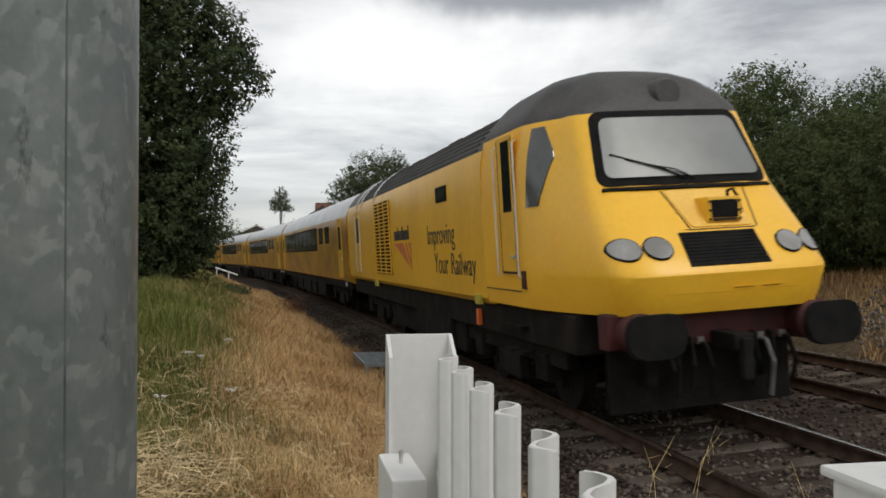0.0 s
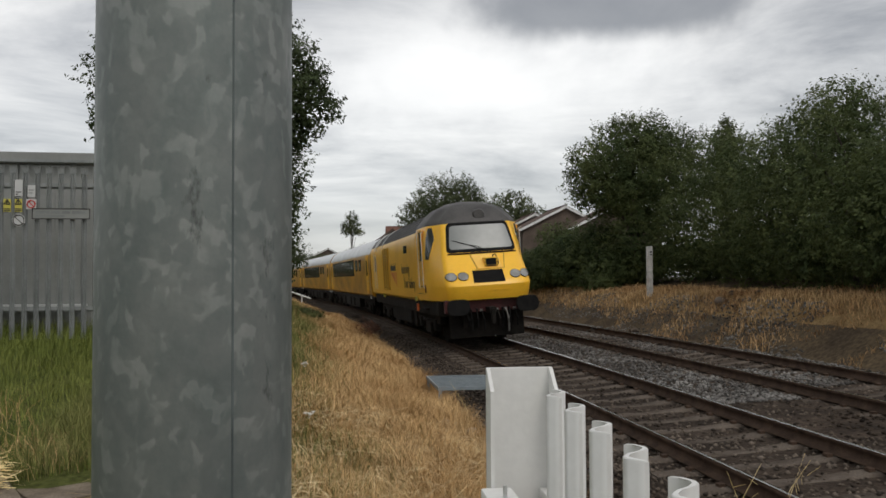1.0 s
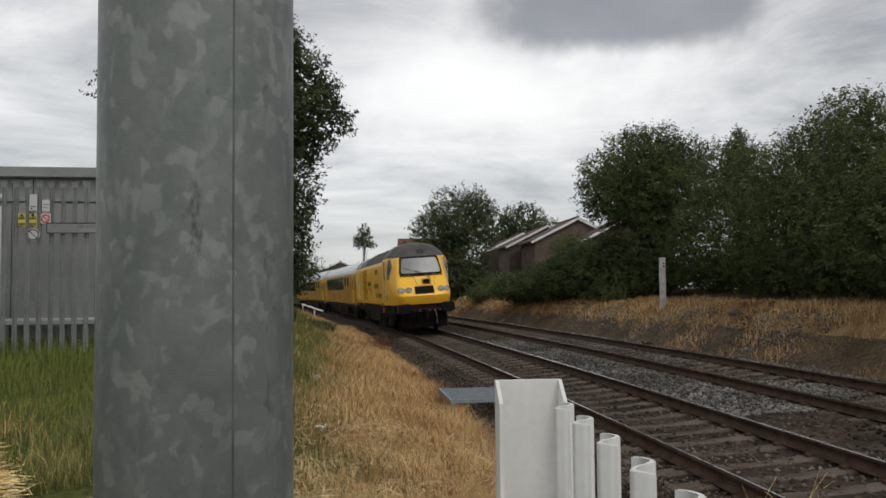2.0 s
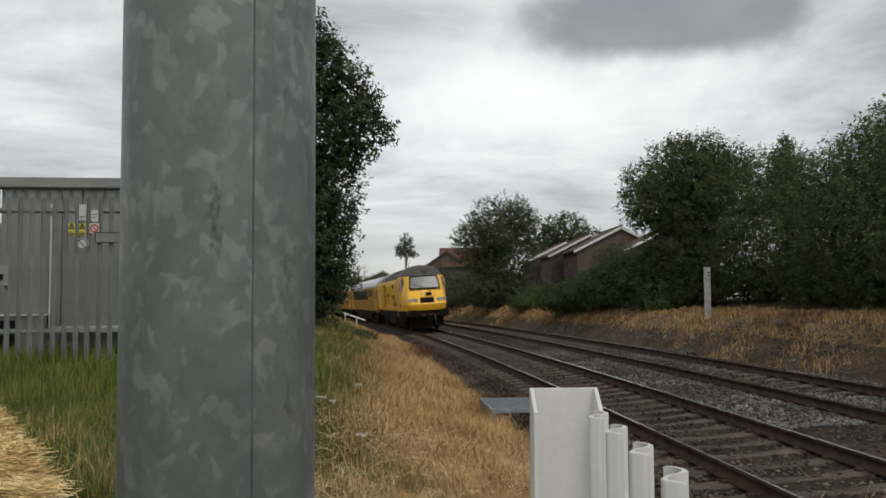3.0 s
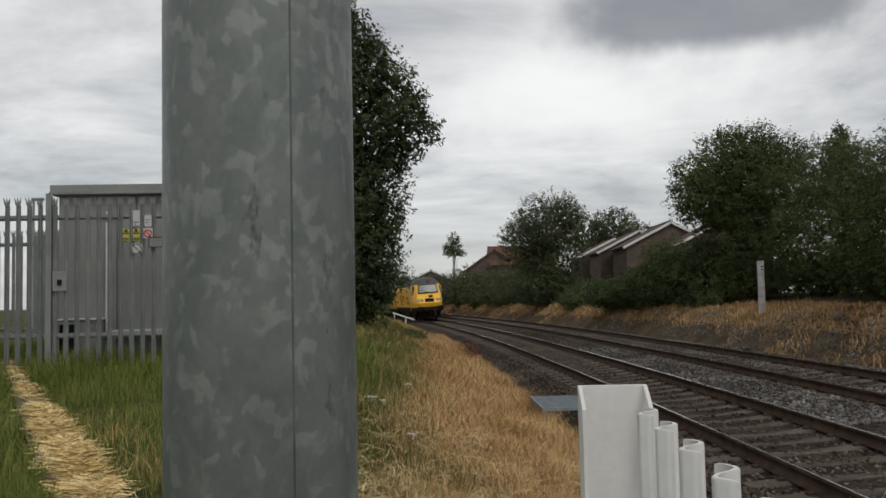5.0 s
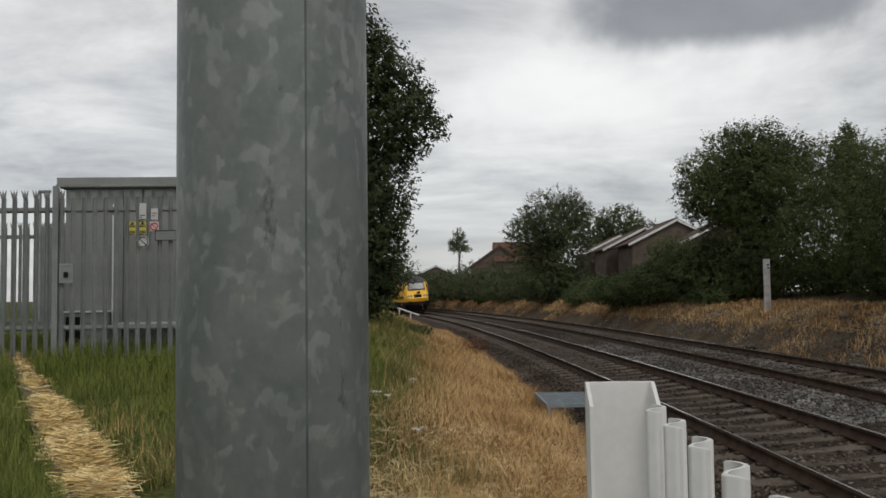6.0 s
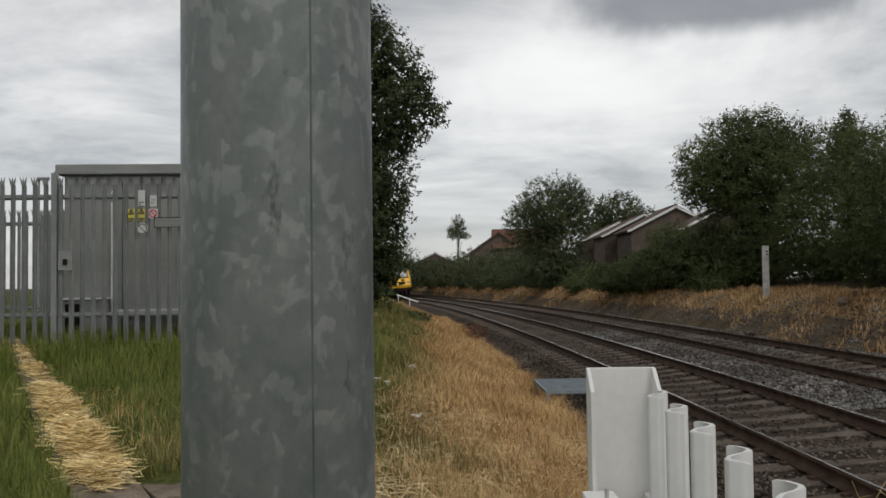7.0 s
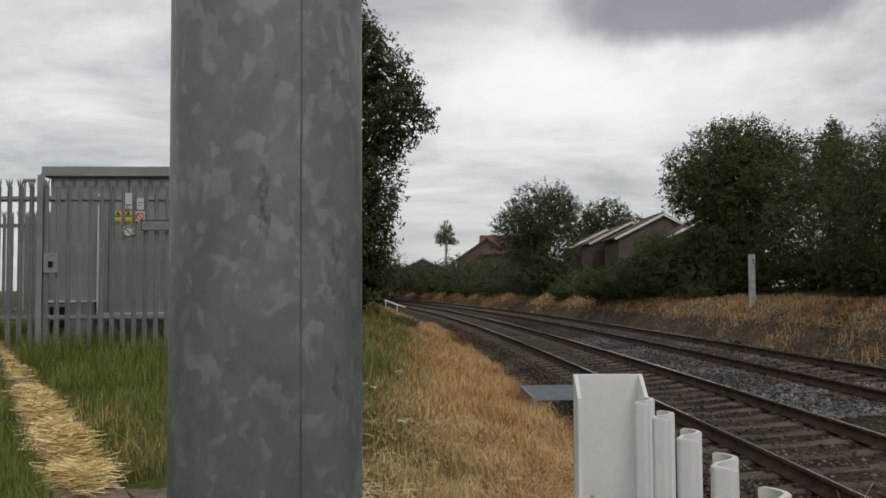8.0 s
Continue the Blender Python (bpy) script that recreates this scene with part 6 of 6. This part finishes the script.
    gl = part("radiator_grille", boxes((-1.378, -1.366, 10.5, 12.45, 1.42, 2.98)), M["black"], car, "tall slatted radiator grille")
    for i in range(20):
        z = 1.44 + i * 0.077
        part("slat", boxes((-1.40, -1.379, 10.52, 12.43, z, z + 0.03)), M["yellow_dirty"], gl)
    for y in (10.5, 11.15, 11.8, 12.43):
        part("mullion", boxes((-1.402, -1.379, y - 0.02, y + 0.02, 1.42, 2.98)), M["yellow_dirty"], gl)
    # lettering on the side: it reads from the outside, so it runs from the tail to the nose
    turn = Matrix(((0, 0, -1, -1.374), (-1, 0, 0, 0), (0, 1, 0, 0), (0, 0, 0, 1)))
    def on_side(y, z):
        m = turn.copy()
        m.translation = Vector((-1.374, y, z))
        return m
    lettering("Improving", 0.46, M["ink"], car, on_side(6.95, 2.00))
    lettering("Your", 0.46, M["ink"], car, on_side(6.50, 1.54))
    lettering("Railway", 0.46, M["ink"], car, on_side(5.40, 1.54))
    mark = part("emblem", prism(bmesh.new(), [(10.05, 2.06), (8.35, 2.06), (8.40, 1.56)], -1.376, -1.372, "x"), M["logo_red"], car, "faded red triangle emblem")
    part("stripe", prism(bmesh.new(), [(9.08, 2.06), (8.95, 2.06), (8.46, 1.60), (8.54, 1.61)], -1.379, -1.3765, "x"), M["yellow_dirty"], mark)
    part("stripe", prism(bmesh.new(), [(8.76, 2.06), (8.66, 2.06), (8.42, 1.84), (8.43, 1.76)], -1.379, -1.3765, "x"), M["yellow_dirty"], mark)
    bm = bmesh.new()
    y = 10.05
    for w in (0.20, 0.16, 0.10, 0.22, 0.16, 0.12, 0.14, 0.18, 0.16, 0.05, 0.05):
        box(bm, -1.377, -1.373, y - w * 0.8, y, 2.12, 2.38 if w < 0.13 else 2.30)
        y -= w
    part("name_bars", bm, M["ink"], mark)
    for y in (14.95, 15.75):
        part("grab_rail", ladder_rail(y, 1.40, 2.9), M["white_paint"], car, "white vertical grab rail")
    part("guard_door", boxes((-1.385, -1.366, 15.05, 15.65, 1.35, 2.95), bevel=0.006), M["yellow_dirty"], car)
    part("guard_window", boxes((-1.391, -1.386, 15.15, 15.55, 2.15, 2.80)), M["glass_dark"], car)
    part("gangway", boxes((-0.5, 0.5, LEN_POWER - 0.25, LEN_POWER + 0.05, 1.1, 3.2), bevel=0.03), M["black"], car)
    # underneath
    part("underframe", boxes((-1.24, 1.24, 0.9, LEN_POWER - 0.4, 0.80, 1.20), (-1.15, 1.15, 5.6, 12.0, 0.32, 0.87), bevel=0.03), M["underframe"], car)
    part("fuel_tank", boxes((-1.24, -0.7, 6.2, 9.0, 0.36, 0.90), (0.7, 1.24, 6.2, 9.0, 0.36, 0.90), bevel=0.08), M["underframe"], car)
    bb = part("buffer_beam", boxes((-1.16, 1.16, 0.34, 0.56, 0.90, 1.24), bevel=0.02), M["red"], car, "dull red buffer beam")
    for x in (-0.90, 0.90):
        bm = bmesh.new()
        tube(bm, [(x, 0.5, 1.06), (x, 0.14, 1.06), (x, 0.10, 1.06), (x, -0.10, 1.06)], [0.19, 0.19, 0.12, 0.12], 20)
        bf = part("buffer", bm, M["red"], car, "red buffer housing", smooth=40)
        face = rounded([(x - 0.29, 0.86), (x + 0.29, 0.86), (x + 0.29, 1.26), (x - 0.29, 1.26)], 0.17, 6)
        bm = prism(bmesh.new(), face, -0.16, -0.10, "y")
        bmesh.ops.bevel(bm, geom=[e for e in bm.edges if all(v.co.y < -0.15 for v in e.verts)], offset=0.018, segments=2, affect="EDGES")
        part("buffer_head", bm, M["black"], bf, "broad oval buffer head", smooth=40)
    part("coupling", boxes((-0.10, 0.10, -0.08, 0.5, 0.86, 1.02), (-0.05, 0.05, -0.14, -0.04, 0.60, 0.98), bevel=0.02), M["underframe"], car)
    for x, zb in ((-0.50, 0.42), (-0.34, 0.50), (0.34, 0.46), (0.52, 0.40)):
        part("air_hose", tube(bmesh.new(), [(x, 0.42, 0.98), (x, 0.28, 0.96), (x, 0.24, 0.72), (x * 0.96, 0.32, zb)], 0.028, 8), M["black"], car)
    # an added, unseen plate, drawgear and pipes that block light below the beam
    part("deflector", boxes((-1.0, 1.0, 0.72, 0.76, 0.22, 0.92), bevel=0.01), M["underframe"], car, "added dark plate blocking light under the nose")
    for x in (-0.62, 0.62):
        part("deflector_bracket", boxes((x - 0.05, x + 0.05, 0.55, 0.73, 0.50, 0.95), bevel=0.01), M["underframe"], car)
    for x, zb, mat in ((-0.62, 0.56, "black"), (-0.22, 0.40, "black"), (0.20, 0.52, "underframe"), (0.66, 0.50, "black"), (0.42, 0.36, "steel_dull")):
        part("air_hose", tube(bmesh.new(), [(x, 0.40, 0.92), (x, 0.22, 0.90), (x + 0.03, 0.16, 0.70), (x + 0.05, 0.26, zb)], 0.024, 8), M[mat], car)
        part("hose_cock", boxes((x - 0.035, x + 0.035, 0.30, 0.37, 0.90, 0.97), bevel=0.008), M["steel_dull"], car)
    for x in (-0.76, 0.76):
        part("guard_iron", boxes((x - 0.05, x + 0.05, 1.2, 1.26, 0.16, 0.9), bevel=0.01), M["underframe"], car)
    part("lifting_lug", boxes((-1.395, -1.33, 3.88, 4.08, 1.17, 1.30), bevel=0.004), M["sign_yellow"], car)
    part("isolating_cock", boxes((-1.31, -1.25, 4.26, 4.36, 0.86, 1.08), bevel=0.01), M["orange"], car, "orange handle below the sill")
    part("lifting_lug", boxes((-1.395, -1.33, 12.6, 12.85, 1.12, 1.25), bevel=0.004), M["sign_yellow"], car)
    part("side_panel", boxes((-1.380, -1.362, 1.98, 2.10, 1.44, 1.64)), M["red"], car, "dark red data panel")
    for y in (2.35, 2.75):
        for z in (0.66, 0.96):
            part("step", boxes((-1.34, -1.20, y, y + 0.3, z, z + 0.03)), M["underframe"], car)
    wheels = bogie(car, 3.6) + bogie(car, 14.0)
    return car, wheels


def build_coach():
    car = thing("coach", "yellow railway coach with dark windows and a pale grey roof", "coach", "the yellow train")
    sec = [(1.18, 0.98), (1.33, 1.08), (1.37, 1.40), (1.37, 2.60), (1.33, 2.98), (1.20, 3.28), (1.0, 3.50), (0.7, 3.68), (0.35, 3.77), (0.0, 3.80)]
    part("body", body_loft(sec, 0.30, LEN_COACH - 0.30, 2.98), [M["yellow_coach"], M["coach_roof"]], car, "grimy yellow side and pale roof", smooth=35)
    for sx in (-1, 1):
        x0, x1 = (-1.384, -1.362) if sx < 0 else (1.362, 1.384)
        for y in (3.9, 5.5, 7.2, 8.82, 10.44, 12.06, 13.68, 15.3, 16.92, 18.54):
            small = y < 7
            w = part("window", boxes((x0, x1, y, y + (1.0 if small else 1.50), 2.24 if small else 2.00, 2.80 if small else 2.86), bevel=0.01), M["black"], car)
            a, b = (x0 - 0.005, x0 - 0.001) if sx < 0 else (x1 + 0.001, x1 + 0.005)
            part("pane", boxes((a, b, y + 0.05, y + (0.95 if small else 1.45), 2.29 if small else 2.05, 2.75 if small else 2.81)), M["glass_dark"], w)
        for y in (1.1, LEN_COACH - 1.95):
            dr = part("door", boxes((x0, x1, y, y + 0.85, 1.15, 2.95), bevel=0.008), M["yellow_dirty"], car)
            a, b = (x0 - 0.005, x0 - 0.001) if sx < 0 else (x1 + 0.001, x1 + 0.005)
            part("door_window", boxes((a, b, y + 0.2, y + 0.65, 2.0, 2.7)), M["glass_dark"], dr)
            part("door_handle", boxes((min(a, b) - 0.02, max(a, b) + 0.02, y + 0.08, y + 0.2, 1.72, 1.76)), M["steel"], dr)
    for i in range(10):
        part("roof_seam", tube(bmesh.new(), [(-1.20, 1.8 + i * 2.15, 3.285), (-0.7, 1.8 + i * 2.15, 3.685), (0, 1.8 + i * 2.15, 3.805), (0.7, 1.8 + i * 2.15, 3.685), (1.20, 1.8 + i * 2.15, 3.285)], 0.014, 5), M["coach_roof"], car)
    part("gangway", boxes((-0.5, 0.5, 0.0, 0.30, 1.1, 3.3), (-0.5, 0.5, LEN_COACH - 0.3, LEN_COACH, 1.1, 3.3), bevel=0.03), M["black"], car)
    part("underframe", boxes((-1.25, 1.25, 0.35, LEN_COACH - 0.35, 0.82, 1.0), bevel=0.02), M["underframe"], car)
    for y, ln in ((6.2, 2.2), (8.9, 1.4), (10.8, 2.6), (13.9, 1.8)):
        part("equipment_box", boxes((-1.28, 1.28, y, y + ln, 0.35, 0.83), bevel=0.03), M["underframe"], car)
    for y in (0.5, LEN_COACH - 0.7):
        part("end_lug", boxes((-1.395, -1.35, y, y + 0.2, 0.92, 1.06), bevel=0.004), M["sign_white"], car)
    return car, bogie(car, 3.5, 0.457) + bogie(car, LEN_COACH - 3.5, 0.457)


NOSE_START, SPEED, SLOWING = 6.29, 14.6, 0.10


def nose_s(t):
    return NOSE_START + SPEED * t - SLOWING * t * t


def vehicle_pose(s, first, second):
    """The pose of a vehicle whose end is at s and whose bogies stand at first and second along it."""
    a, b = line(s + first, -0.07), line(s + second, -0.07)
    d = (b - a).normalized()
    o = a - d * first
    return pose(o.x, o.y, 0, 0, -math.degrees(CANT), -math.degrees(math.atan2(d.x, d.y)))


def build_train():
    car, wheels = build_power_car()
    train = [(car, wheels, 0.0, 3.6, 14.0, 0.51)]
    coach, cw = build_coach()
    start = LEN_POWER + 0.05
    for i in range(5):
        if i == 0:
            c, w = coach, cw
        else:
            c = copy_thing(coach, Matrix())
            w = [o for o in c.children if o.name.startswith("wheelset")]
        train.append((c, w, start, 3.5, LEN_COACH - 3.5, 0.457))
        start += LEN_COACH + 0.05
    return train


def motions():
    for car, wheels, behind, first, second, radius in TRAIN:
        rows = []
        for i in range(81):
            t = i * 0.1
            rows.append((t, vehicle_pose(nose_s(t) + behind, first, second)))
        walk(car, rows)
        for w in wheels:
            at = w.matrix_basis.translation.copy()
            turning = []
            for i in range(241):
                t = i / 30
                turning.append((t, Matrix.Translation(at) @ Matrix.Rotation(-(nose_s(t) - NOSE_START) / radius, 4, "X")))
            walk(w, turning)


build_ground()
build_rails()
build_post()
build_white_fence()
build_hut()
build_houses()
build_trees()
build_lineside()
TRAIN = build_train()
build_grass()
build_flowers()
build_path()
scatter_stones()
build_sleepers()
motions()
